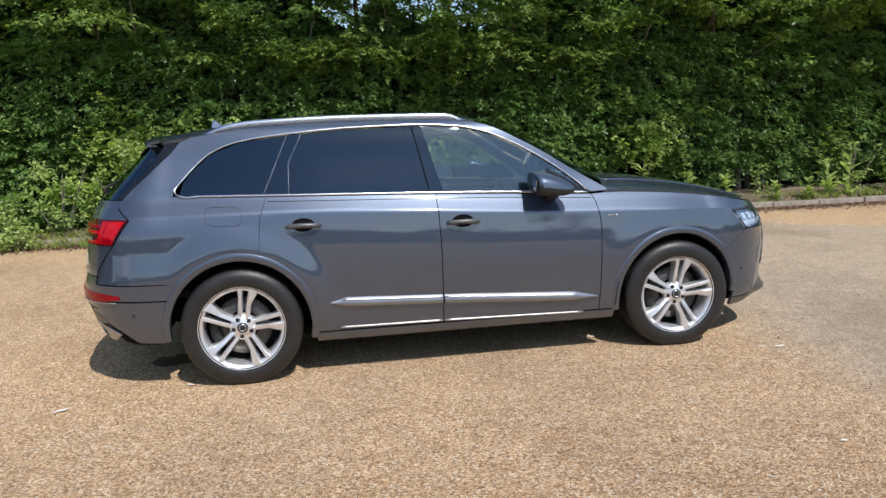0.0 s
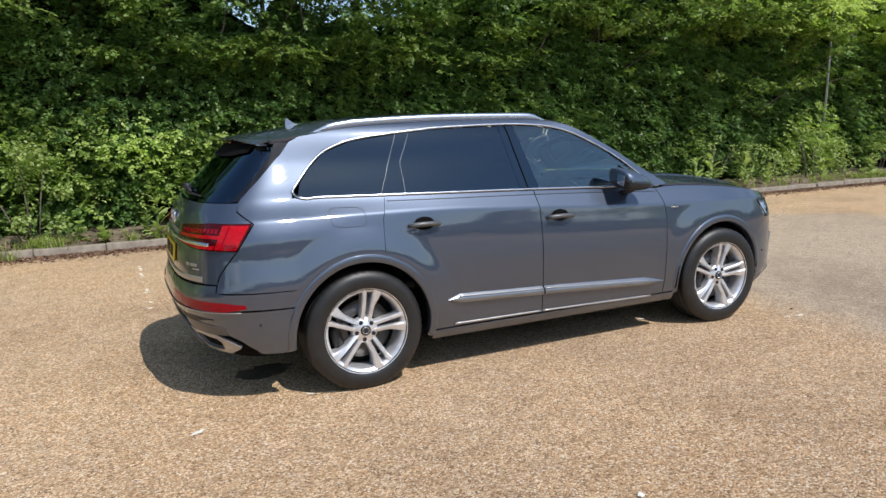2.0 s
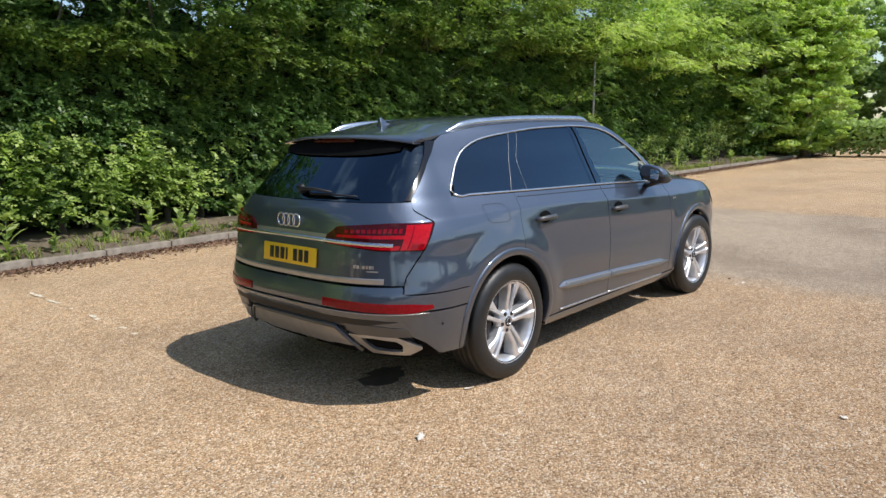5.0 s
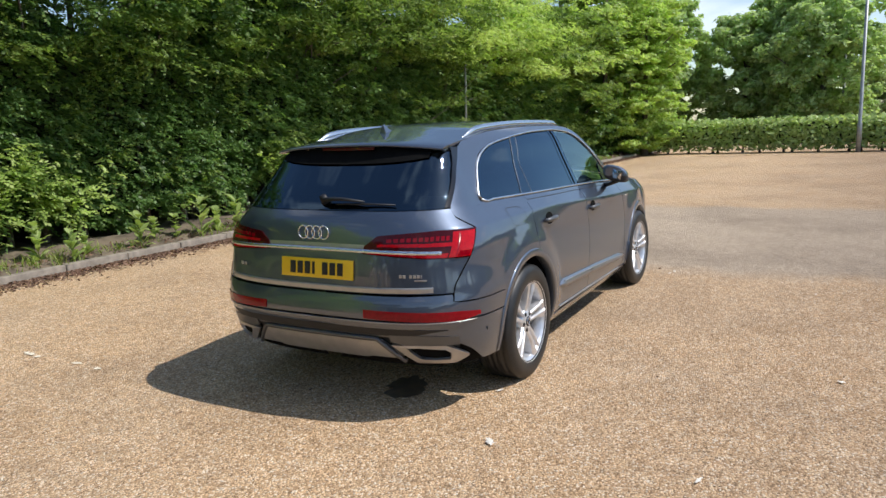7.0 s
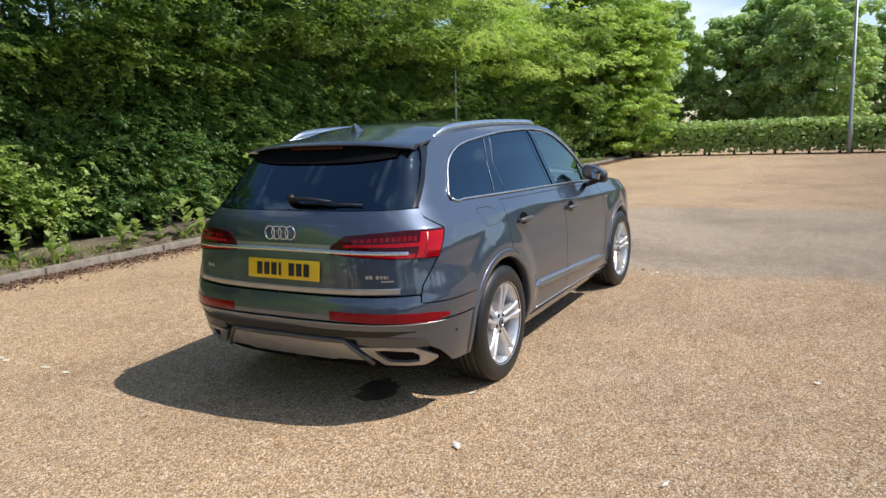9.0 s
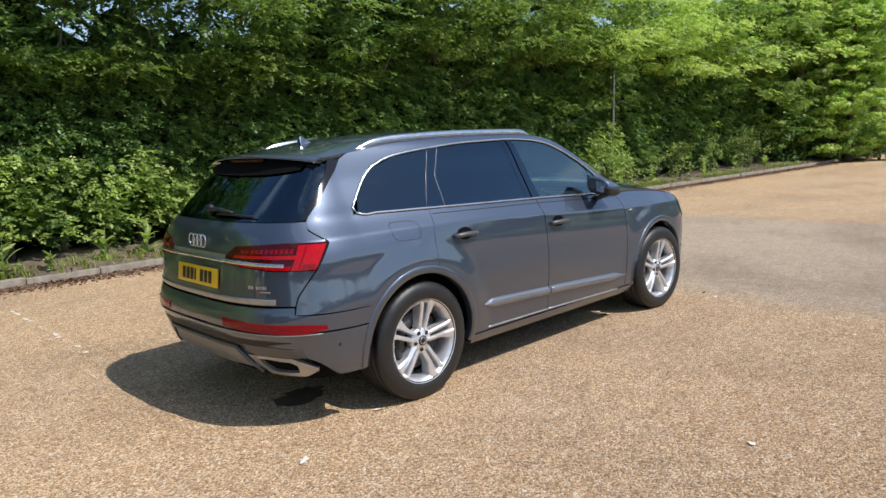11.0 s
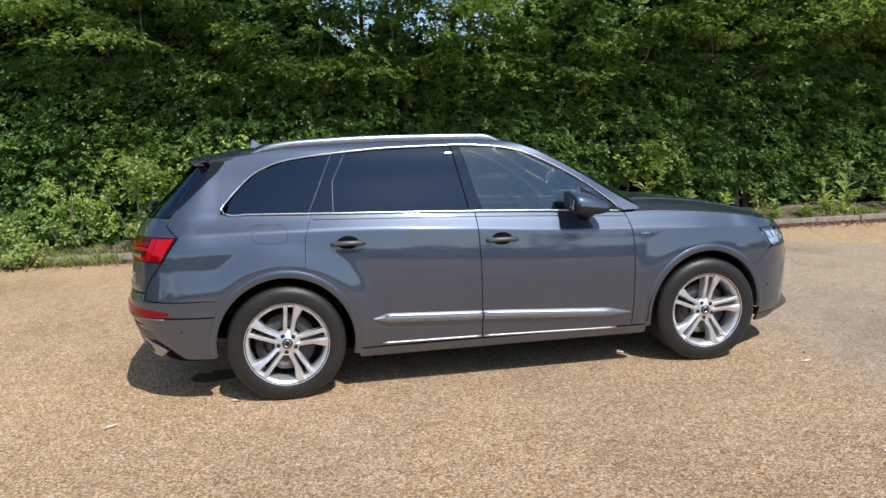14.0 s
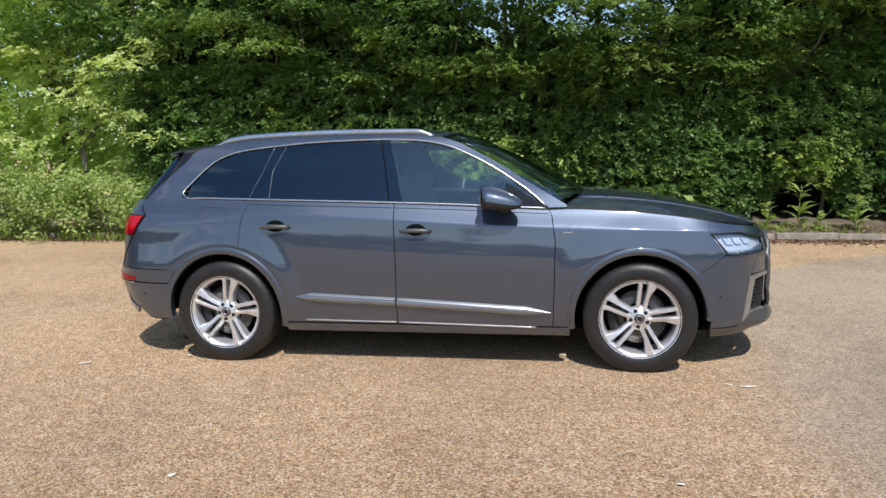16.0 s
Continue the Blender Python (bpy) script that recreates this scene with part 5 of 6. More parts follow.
# bonnet's raised ribs
for m in (1, -1):
    bm = bmesh.new()
    pts = []
    for i in range(18):
        t = i / 17
        e = bonnet_edge(t)
        u = 0.62 - 0.10 * t
        k = 1 - u ** 2.6
        pts.append((e.x + (0.155 + 0.30 * t ** 1.5) * k, e.y * u * m, e.z + (0.058 - 0.118 * t ** 2.5) * k + 0.001))
    add_tube(bm, pts, 0.010, 8, flat=0.5)
    part("bonnet_rib", bm, PAINT, car)

# roof spoiler with the high brake lamp under its lip
bm = bmesh.new()
rows = []
for dx, dz in ((0.0, 0.006), (-0.05, -0.002), (-0.108, -0.014), (-0.113, -0.021), (-0.10, -0.027), (-0.02, -0.030)):
    rows.append([Vector((-1.95 + dx * (1 - 0.25 * abs(u) ** 3) - 0.06 * (1 - abs(u) ** 2.4), 0.635 * u, 1.560 + 0.036 * (1 - abs(u) ** 2.4) + dz)) for u in np.linspace(-1, 1, 33)])
skin(bm, rows, 0.01, 1, Vector((0, 0, 0.2)))
spoiler = part("spoiler", bm, PAINT, car)
bm = bmesh.new()
add_box(bm, (0.018, 0.40, 0.020), pose(-2.104, 0, 1.556), 0.005)
part("brake_lamp", bm, DEEPRED, spoiler, "dark red high brake lamp")
# ---- tail ----
def tail(y, z, out=0.0):
    """The tail's face at y across it and height z."""
    q = shell(s_y(min(abs(y), width_at(REAR_C, z) * 0.999), z), z, 0)
    if out:
        q = shell(s_y(min(abs(y), width_at(REAR_C, z) * 0.999), z), z, out)
    return Vector((q.x, math.copysign(abs(q.y), y), q.z)) if y else Vector((rear_x(z) - out, 0, z))


def tail_strip(name, low, high, y0, y1, nu, nv, mat, parent, out=0.0, flange=0.015, label="", gap=0.0):
    """A panel on the tail between two height curves over y."""
    bm = bmesh.new()
    rows = []
    for j in range(nv + 1):
        row = []
        for i in range(nu + 1):
            y = y0 + (y1 - y0) * i / nu
            z = low(y) + gap + (high(y) - low(y) - 2 * gap) * j / nv
            row.append(tail(y, z, out))
        rows.append(row)
    skin(bm, rows, flange, 1)
    return part(name, bm, mat, parent, label)


def whole(bm, edges, nu, nv, gap=0.0, out=0.0, flange=0.015):
    """A panel right across the car, from a half that begins at the middle."""
    half = patch(*edges, nu, nv)
    g = shrink(half, gap)
    for row, first_ in zip(g, half):
        row[0].x = first_[0].x
    rows = []
    for row in g:
        right = [shell(p.x, p.y, out) for p in row]
        right[0].y = 0.0
        rows.append([Vector((p.x, -p.y, p.z)) for p in right[:0:-1]] + right)
    skin(bm, rows, flange, 1)


tailgate = empty("tailgate", (0, 0, 0), car)
out_low = [on(x, z) for x, z in shut_line[1:]] + [(s_rear(-2.20, 1.16), 1.16), (s_rear(-2.183, 1.208), 1.208)]
bm = bmesh.new()
whole(bm, ([(s_y(0, 0.745), 0.745), (s_y(0.6, 0.75), 0.75), out_low[0]], out_low, [(s_y(0, 1.208), 1.208), (s_y(0.5, 1.208), 1.208), out_low[-1]], [(s_y(0, 0.745), 0.745), (s_y(0, 1.208), 1.208)]), 30, 40, 0.003)
part("tailgate_panel", bm, PAINT, tailgate)
tail_strip("rear_screen", lambda y: 1.212, lambda y: 1.525, -0.735, 0.735, 40, 14, TINT, tailgate, -0.006, 0, "dark tinted rear screen")
for m in (1, -1):
    bm = bmesh.new()
    rows = []
    for j in range(13):
        q = resample(screen_edge, 12)[j]
        w_ = 0.060 + 0.030 * j / 12
        rows.append([shell(q.x - w_ * (1 - i / 4) - 0.002, q.y, 0.002) for i in range(5)])
    skin(bm, rows, 0.01, m)
    part("screen_pillar", bm, GLOSS, tailgate, "gloss black strip beside the rear screen")
# shadow under the spoiler, drawn as a near-black sheet down to the screen
bm = bmesh.new()
rows = [[tail(0.56 * u, 1.462 + 0.03 * abs(u) ** 3, 0.004) for u in np.linspace(-1, 1, 25)], [tail(0.56 * u, 1.50 + 0.015 * abs(u) ** 3, 0.008) for u in np.linspace(-1, 1, 25)], [Vector((-2.015 - 0.06 * (1 - abs(u) ** 2.4), 0.565 * u, 1.533 + 0.033 * (1 - abs(u) ** 2.4))) for u in np.linspace(-1, 1, 25)]]
skin(bm, rows, 0, 1, Vector((0, 0, 0.8)))
part("spoiler_lining", bm, VOID, tailgate)
# bright strip across the tail, between and through the lamps
bm = bmesh.new()
skin(bm, [[tail(y, z - 0.022 * y * y, o) for y in np.linspace(-0.785, 0.785, 61)] for z, o in ((0.979, 0.002), (0.981, 0.011), (0.987, 0.014), (0.994, 0.0135), (1.000, 0.010), (1.004, 0.003))], 0, 1)
part("tail_trim", bm, CHROME, tailgate, "bright chrome strip across the tail")
tail_strip("tail_trim_shadow", lambda y: 1.005 - 0.02 * y * y, lambda y: 1.026 - 0.02 * y * y, -0.385, 0.385, 30, 3, SILVER, tailgate, 0.004, 0.006, "satin strip over the chrome")
for m in (1, -1):
    lamp = empty("tail_lamp", (0, 0, 0), tailgate)
    # lens: thin towards the middle, deep at the corner
    y_in, s_end_top, s_end_low = 0.33, s_rear(-2.130, 1.095), s_rear(-2.232, 0.942)

    def lamp_patch(f0, f1, a, b, out, mat, name, lab, nu=26, nv=8):
        bm = bmesh.new()
        low = [(s_y(0.345, 0.972), 0.972), (s_y(0.55, 0.958), 0.958), (s_y(0.72, 0.945), 0.945), (s_end_low, 0.942)]
        top = [(s_y(0.355, 1.018), 1.018), (s_y(0.435, 1.075), 1.075), (s_y(0.60, 1.088), 1.088), (s_y(0.75, 1.098), 1.098), (s_end_top, 1.093)]
        lo, hi = resample(low, 60), resample(top, 60)
        rows = []
        for j in range(nv + 1):
            v = f0 + (f1 - f0) * j / nv
            row = []
            for i in range(nu + 1):
                q = int(round(60 * (a + (b - a) * i / nu)))
                p = lo[q].lerp(hi[q], v)
                row.append(shell(p.x, p.y, out))
            rows.append(row)
        skin(bm, rows, 0.01, m)
        return part(name, bm, mat, lamp, lab)
    lamp_patch(0.0, 1.0, 0.0, 1.0, 0.008, DEEPRED, "lens", "dark red lamp lens", 40, 10)
    lamp_patch(0.05, 0.93, 0.74, 0.985, 0.0105, RED, "corner_lens", "bright red corner of the lamp", 14, 8)
    lamp_patch(0.10, 0.88, 0.795, 0.815, 0.0120, MIDRED, "lens_rib", "", 2, 6)
    lamp_patch(0.08, 0.26, 0.83, 0.965, 0.0120, MIDRED, "lower_facet", "", 8, 3)
    lamp_patch(0.05, 0.20, 0.03, 0.72, 0.0105, RED, "lower_lens", "bright red light band", 20, 3)
    lamp_patch(0.44, 0.57, 0.10, 0.73, 0.0105, RED, "upper_lens", "bright red light band", 20, 3)
    for i in range(11):
        a = 0.17 + 0.05 * i
        lamp_patch(0.64, 0.80, a, a + 0.034, 0.0105, MIDRED, "light_segment", "", 2, 3)
# bright line over the bumper: ground reflection at the tailgate's foot, painted silver
bm = bmesh.new()
skin(bm, [[tail(y, z + 0.012 * y * y, o * (1 - 0.8 * smooth(0.6, 0.8, abs(y)))) for y in np.linspace(-0.755, 0.755, 51)] for z, o in ((0.752, 0.001), (0.762, 0.003), (0.776, 0.007), (0.782, 0.006), (0.784, 0.0))], 0, 1)
part("tailgate_foot_trim", bm, SILVER, tailgate, "silver strip for the ground reflected in the tailgate foot")
# number plate with plain bars for its characters
plate = empty("number_plate", (0, 0, 0), tailgate)
bm = bmesh.new()
add_box(bm, (0.010, 0.53, 0.115), pose(-2.523, -0.025, 0.877, 0, 7), 0.003)
part("plate", bm, YELLOW, plate, "yellow rear number plate")
for i, (w, yy) in enumerate(((0.040, 0.175), (0.040, 0.120), (0.040, 0.065), (0.018, 0.020), (0.040, -0.065), (0.040, -0.120), (0.040, -0.175))):
    bm = bmesh.new()
    add_box(bm, (0.003, w, 0.074), pose(-2.5295, yy - 0.025, 0.878, 0, 7), 0.001)
    part("bar", bm, INK, plate)
# badges
badge = empty("tail_badge", (0, 0, 0), tailgate)
for i in range(4):
    bm = bmesh.new()
    c = tail(0, 1.084, 0.006)
    add_tube(bm, [(c.x - 0.002 + 0.055 * (0.045 * math.sin(t)), 0.0885 - 0.051 * i + 0.036 * math.cos(t), c.z + 0.0385 * math.sin(t)) for t in np.linspace(0, 2 * math.pi, 28, endpoint=False)], 0.0052, 6, True)
    part("ring", bm, CHROME, badge)
for name, y0, z0, sizes in (("model_badge", -0.572, 0.852, ((0.016, 0.018), (0.016, 0.018), (0.010, 0), (0.016, 0.018), (0.014, 0.018), (0.016, 0.018), (0.005, 0.018))), ("drive_badge", -0.655, 0.829, ((0.07, 0.007),)), ("series_badge", 0.635, 0.862, ((0.026, 0.022), (0.005, 0), (0.020, 0.020)))):
    y = y0
    holder = empty(name, (0, 0, 0), tailgate)
    for w, h in sizes:
        if h:
            bm = bmesh.new()
            p = tail(y - w / 2, z0, 0.003)
            n_ = shell_normal(s_y(abs(y - w / 2), z0), z0)
            add_box(bm, (0.005, w, h), pose(p.x, p.y, p.z, 0, 0, math.degrees(math.atan2(-n_.y, -n_.x)) * (1 if y < 0 else -1)), 0.001)
            part("bar", bm, SILVER, holder)
        y -= w + 0.005
# wiper
wiper = empty("rear_wiper", (0, 0, 0), tailgate)
bm = bmesh.new()
add_tube(bm, [tail(-0.01, 1.250, 0.03), tail(-0.15, 1.250, 0.035), tail(-0.30, 1.242, 0.028)], [0.022, 0.018, 0.010], 8, flat=0.6)
part("arm", bm, BLACK, wiper)
bm = bmesh.new()
add_tube(bm, [tail(-0.10, 1.236, 0.010), tail(-0.30, 1.238, 0.012), tail(-0.49, 1.234, 0.010)], [0.006, 0.007, 0.005], 6)
part("blade", bm, BLACK, wiper)
bm = bmesh.new()
add_tube(bm, [tail(-0.005, 1.253, 0.0), tail(-0.005, 1.258, 0.045)], [0.028, 0.022], 12)
part("pivot", bm, BLACK, wiper)

# ---- rear bumper ----
rear_bumper = empty("rear_bumper", (0, 0, 0), car)
REAR_MID = REAR_C - ROUND * math.pi / 2
for m in (1, -1):
    ar = arc(-AXLE, ARCH_R, 141, 153, 4)
    body_panel("bumper_side", ([(s_y(0.50, 0.50), 0.50), (s_y(0.66, 0.49), 0.49), (s_rear(-2.36, 0.475), 0.475), (s_rear(-2.24, 0.40), 0.40), (s_rear(-2.13, 0.31), 0.31), on(-1.955, 0.300)], [on(-1.955, 0.305), on(-1.945, 0.42), on(-1.92, 0.584)], [(s_y(0.50, 0.59), 0.590), (s_rear(-2.3, 0.592), 0.592), on(-1.92, 0.584)], [(s_y(0.50, 0.50), 0.50), (s_y(0.50, 0.59), 0.59)]), 40, 16, PAINT, rear_bumper, 0.002, -0.002, 0.02, m, "grey lower bumper side")
    # reflector and its satin line
    bm = bmesh.new()
    lo = resample([(s_y(0.366, 0.612), 0.612), (s_y(0.6, 0.603), 0.603), (s_rear(-2.33, 0.594), 0.594), (s_rear(-2.21, 0.608), 0.610)], 24)
    hi = resample([(s_y(0.362, 0.660), 0.660), (s_y(0.6, 0.655), 0.655), (s_rear(-2.33, 0.648), 0.648), (s_rear(-2.215, 0.634), 0.632)], 24)
    skin(bm, [[shell(a.lerp(b, v).x, a.lerp(b, v).y, 0.005) for a, b in zip(lo, hi)] for v in (0, 0.33, 0.66, 1)], 0.01, m)
    part("reflector", bm, MIDRED, rear_bumper, "long red bumper reflector")
    line_part("bumper_trim", [(REAR_MID, 0.592), (s_y(0.5, 0.592), 0.592), (s_rear(-2.24, 0.588), 0.588)], 30, 0.0035, SILVER, rear_bumper, m, 0.003)
    # tail pipe finisher
    pipe = empty("exhaust_trim", (0, 0, 0), rear_bumper)
    loopo = [(s_y(0.50, 0.446), 0.446), (s_y(0.64, 0.450), 0.450), (s_y(0.80, 0.445), 0.445), (s_y(0.845, 0.410), 0.410), (s_rear(-2.24, 0.368), 0.368), (s_rear(-2.29, 0.325), 0.325), (s_y(0.62, 0.330), 0.330), (s_y(0.56, 0.385), 0.385)]
    loopi = [(s_y(0.59, 0.432), 0.432), (s_y(0.66, 0.436), 0.436), (s_y(0.79, 0.422), 0.422), (s_y(0.812, 0.398), 0.398), (s_y(0.80, 0.355), 0.355), (s_y(0.73, 0.354), 0.354), (s_y(0.65, 0.360), 0.360), (s_y(0.61, 0.398), 0.398)]
    bm = bmesh.new()
    rings = []
    for lp, o in ((loopo, -0.02), (loopo, 0.004), (loopi, 0.008), (loopi, -0.014)):
        rings.append([bm.verts.new((p.x, p.y * m, p.z)) for p in (shell(a.x, a.y, o) for a in resample(lp + lp[:1], 40)[:-1])])
    for a, b in zip(rings, rings[1:]):
        for i in range(40):
            j = (i + 1) % 40
            bm.faces.new((a[i], a[j], b[j], b[i]))
    part("surround", bm, SILVER, pipe, "satin silver tailpipe surround", False)
    bm = bmesh.new()
    bm.faces.new([bm.verts.new((p.x, p.y * m, p.z)) for p in (shell(a.x, a.y, -0.012) for a in resample(loopi + loopi[:1], 40)[:-1])])
    part("opening", bm, VOID, pipe)
bm = bmesh.new()
whole(bm, ([(REAR_MID, 0.605), (s_rear(-2.2, 0.597), 0.597), on(-1.95, 0.590), on(-1.92, 0.588)], [on(-1.92, 0.588), on(-1.863, 0.685)], [(REAR_MID, 0.738), (s_y(0.6, 0.74), 0.74), (s_rear(-2.358, 0.746), 0.746), (s_rear(-2.358, 0.703), 0.703), (s_rear(-2.3, 0.697), 0.697), on(-1.9, 0.69), on(-1.863, 0.685)], [(REAR_MID, 0.605), (REAR_MID, 0.738)]), 50, 12, 0.002, 0, 0.02)
part("bumper_upper", bm, PAINT, rear_bumper)
# dark band (shade painted in black), diffuser and silver skid plate
band_lo = lambda y: 0.486 + 0.012 * abs(y)
tail_strip("bumper_lower_skin", lambda y: 0.552 + 0.036 * smooth(0.66, 0.83, abs(y)), lambda y: 0.594, -0.83, 0.83, 60, 5, PAINT, rear_bumper, 0.0015, 0.012)
tail_strip("bumper_band", lambda y: 0.508 + 0.030 * smooth(0.6, 0.82, abs(y)), lambda y: 0.5505 - 0.008 * smooth(0.6, 0.82, abs(y)), -0.82, 0.82, 60, 5, BLACK, rear_bumper, 0.001, 0.012, "bumper band painted black for the shade on it")
tail_strip("bumper_middle", band_lo, lambda y: 0.510, -0.60, 0.60, 40, 4, LOWER, rear_bumper, -0.006, 0.02, "satin grey bumper middle")
skid_low = lambda y: 0.362 - (0.0 if abs(y) > 0.36 else 0.012 * smooth(0.36, 0.30, abs(y)))
tail_strip("diffuser", lambda y: 0.345, lambda y: 0.50, -0.86, 0.86, 50, 6, BLACK, rear_bumper, -0.03, 0.02, "black lower bumper")
tail_strip("skid_plate", skid_low, lambda y: 0.468 - 0.85 * max(0, abs(y) - 0.43), -0.545, 0.545, 56, 8, SILVER, rear_bumper, 0.006, 0.03, "satin silver skid plate")
for sgn in (1, -1):
    tail_strip("bumper_brow", lambda y: 0.446 + 0.02 * smooth(0.6, 0.5, abs(y)), lambda y: 0.512 - 0.10 * max(0, abs(y) - 0.72), sgn * 0.50, sgn * 0.86, 20, 5, LOWER, rear_bumper, 0.002, 0.015, "satin grey band over the tailpipe")
bm = bmesh.new()
add_tube(bm, [tail(y, 0.484 - 1.05 * max(0, abs(y) - 0.415), 0.002) for y in np.linspace(-0.555, 0.555, 41)], 0.014, 8)
part("skid_frame", bm, LOWER, rear_bumper)

# ---- nose ----
FRONT_MID = FRONT_C + ROUND * math.pi / 2
nose = empty("front_bumper", (0, 0, 0), car)


def nose_strip(name, low, high, y0, y1, nu, nv, mat, parent, out=0.0, flange=0.015, label=""):
    bm = bmesh.new()
    rows = []
    for j in range(nv + 1):
        row = []
        for i in range(nu + 1):
            y = y0 + (y1 - y0) * i / nu
            z = low(y) + (high(y) - low(y)) * j / nv
            q = shell(s_y(min(abs(y), width_at(FRONT_C, z) * 0.995), z, False), z, out)
            row.append(Vector((q.x, math.copysign(abs(q.y), y), q.z)))
        rows.append(row)
    skin(bm, rows, flange, 1)
    return part(name, bm, mat, parent, label)


for m in (1, -1):
    far = arc(AXLE, ARCH_R, -8, 39, 10)
    body_panel("bumper_skin", ([on(1.965, 0.30), (s_front(2.13, 0.30), 0.30), (s_front(2.19, 0.33), 0.33)], [(s_front(2.19, 0.33), 0.33), (s_front(2.235, 0.65), 0.65), (s_front(2.30, 0.80), 0.80)], [on(1.868, 0.668), (s_front(1.93, 0.715), 0.715), (s_front(2.05, 0.80), 0.80), (s_front(2.30, 0.80), 0.80)], [on(1.965, 0.30)] + far[1:]), 26, 24, PAINT, nose, 0.003, 0, 0.02, m)
    body_panel("bumper_brow", ([(s_front(2.24, 0.66), 0.66), (s_y(0.55, 0.66, False), 0.66)], [(s_y(0.55, 0.66, False), 0.66), (s_y(0.55, 0.80, False), 0.80)], [(s_front(2.30, 0.80), 0.80), (s_y(0.55, 0.80, False), 0.80)], [(s_front(2.24, 0.66), 0.66), (s_front(2.30, 0.80), 0.80)]), 14, 10, PAINT, nose, 0.001, 0, 0.02, m)
    body_panel("bumper_lip", ([on(1.975, 0.225), (s_front(2.2, 0.225), 0.225), (FRONT_MID, 0.235)], [(FRONT_MID, 0.235), (FRONT_MID, 0.33)], [on(1.966, 0.297), (s_front(2.13, 0.297), 0.297), (s_front(2.3, 0.36), 0.36), (FRONT_MID, 0.36)], [on(1.975, 0.225), on(1.966, 0.297)]), 34, 8, LOWER, nose, 0.002, -0.004, 0.02, m, "satin grey lower bumper lip")
    # side air intake, silver frame and honeycomb
    bm = bmesh.new()
    fr = [(s_front(2.185, 0.335), 0.335), (s_front(2.225, 0.648), 0.648), (s_y(0.60, 0.655, False), 0.655), (s_y(0.60, 0.63, False), 0.63), (s_front(2.265, 0.622), 0.622), (s_front(2.235, 0.40), 0.40), (s_y(0.60, 0.40, False), 0.40), (s_y(0.58, 0.345, False), 0.345)]
    a0 = [bm.verts.new((p.x, p.y * m, p.z)) for p in (shell(x, z, 0.010) for x, z in fr)]
    b0 = [bm.verts.new((p.x, p.y * m, p.z)) for p in (shell(x, z, -0.03) for x, z in fr)]
    for quad in ((0, 1, 4, 5), (1, 2, 3, 4), (0, 5, 6, 7)):
        bm.faces.new([a0[i] for i in quad])
    for i in range(8):
        j = (i + 1) % 8
        bm.faces.new((a0[i], a0[j], b0[j], b0[i]))
    bmesh.ops.recalc_face_normals(bm, faces=bm.faces)
    part("intake_frame", bm, SILVER, nose, "satin silver air intake frame", False)
    body_panel("intake_back", ([(s_front(2.22, 0.39), 0.39), (s_y(0.58, 0.39, False), 0.39)], [(s_y(0.58, 0.39, False), 0.39), (s_y(0.58, 0.64, False), 0.64)], [(s_front(2.25, 0.635), 0.635), (s_y(0.58, 0.635, False), 0.635)], [(s_front(2.22, 0.39), 0.39), (s_front(2.25, 0.635), 0.635)]), 8, 6, VOID, nose, 0, -0.035, 0, m)
    bm = bmesh.new()
    for r_ in range(8):
        for c_ in range(6):
            z = 0.42 + 0.027 * r_
            s0 = s_front(2.25, z) + 0.035 * c_ + (0.0175 if r_ % 2 else 0)
            if s0 > s_y(0.60, z, False):
                continue
            pts = [shell(s0 + 0.019 * math.cos(t), z + 0.017 * math.sin(t), -0.012) for t in np.linspace(0, 2 * math.pi, 6, endpoint=False)]
            add_tube(bm, [(p.x, p.y * m, p.z) for p in pts], 0.0035, 4, True)
    part("intake_mesh", bm, IRON, nose, "honeycomb intake grille", False)
    # headlamp
    lamp = empty("headlamp", (0, 0, 0), car)
    e = ([(s_front(2.065, 0.806), 0.806), (s_front(2.2, 0.80), 0.80), (s_y(0.56, 0.80, False), 0.80)], [(s_y(0.56, 0.80, False), 0.80), (s_y(0.55, 0.885, False), 0.885)], [(s_front(1.95, 0.945), 0.945), (s_front(2.15, 0.945), 0.945), (s_y(0.55, 0.885, False), 0.885)], [(s_front(2.065, 0.806), 0.806), (s_front(1.95, 0.945), 0.945)])
    body_panel("reflector_housing", e, 18, 10, LAMPCUP, lamp, 0, -0.028, 0.0, m)
    line_part("gasket", e[3][::-1] + e[0], 40, 0.005, BLACK, lamp, m, 0.001)
    line_part("gasket", e[2], 30, 0.006, BLACK, lamp, m, 0.001)
    body_panel("cover", e, 20, 10, LENS, lamp, 0.002, 0.002, 0.0, m, label="clear headlamp cover")
    bm = bmesh.new()
    g = patch(*e, 40, 10)
    for i0, i1, j0, j1 in ((1, 9, 1, 2), (1, 3, 2, 6), (5, 9, 5, 8), (11, 16, 5, 8), (18, 24, 5, 8), (11, 30, 1, 2)):
        skin(bm, [[shell(g[j][i].x, g[j][i].y, -0.016) for i in range(i0, i1 + 1)] for j in range(j0, j1 + 1)], 0.008, m)
    part("led_unit", bm, LAMPCUP, lamp, "bright faceted lamp unit", False)
    for i in range(6):
        bm = bmesh.new()
        q = g[3 + (i % 2)][26 + 2 * i]
        p = shell(q.x, q.y, -0.014)
        add_box(bm, (0.012, 0.012, 0.03), pose(p.x, p.y * m, p.z), 0.003)
        part("led", bm, CLEAR, lamp)
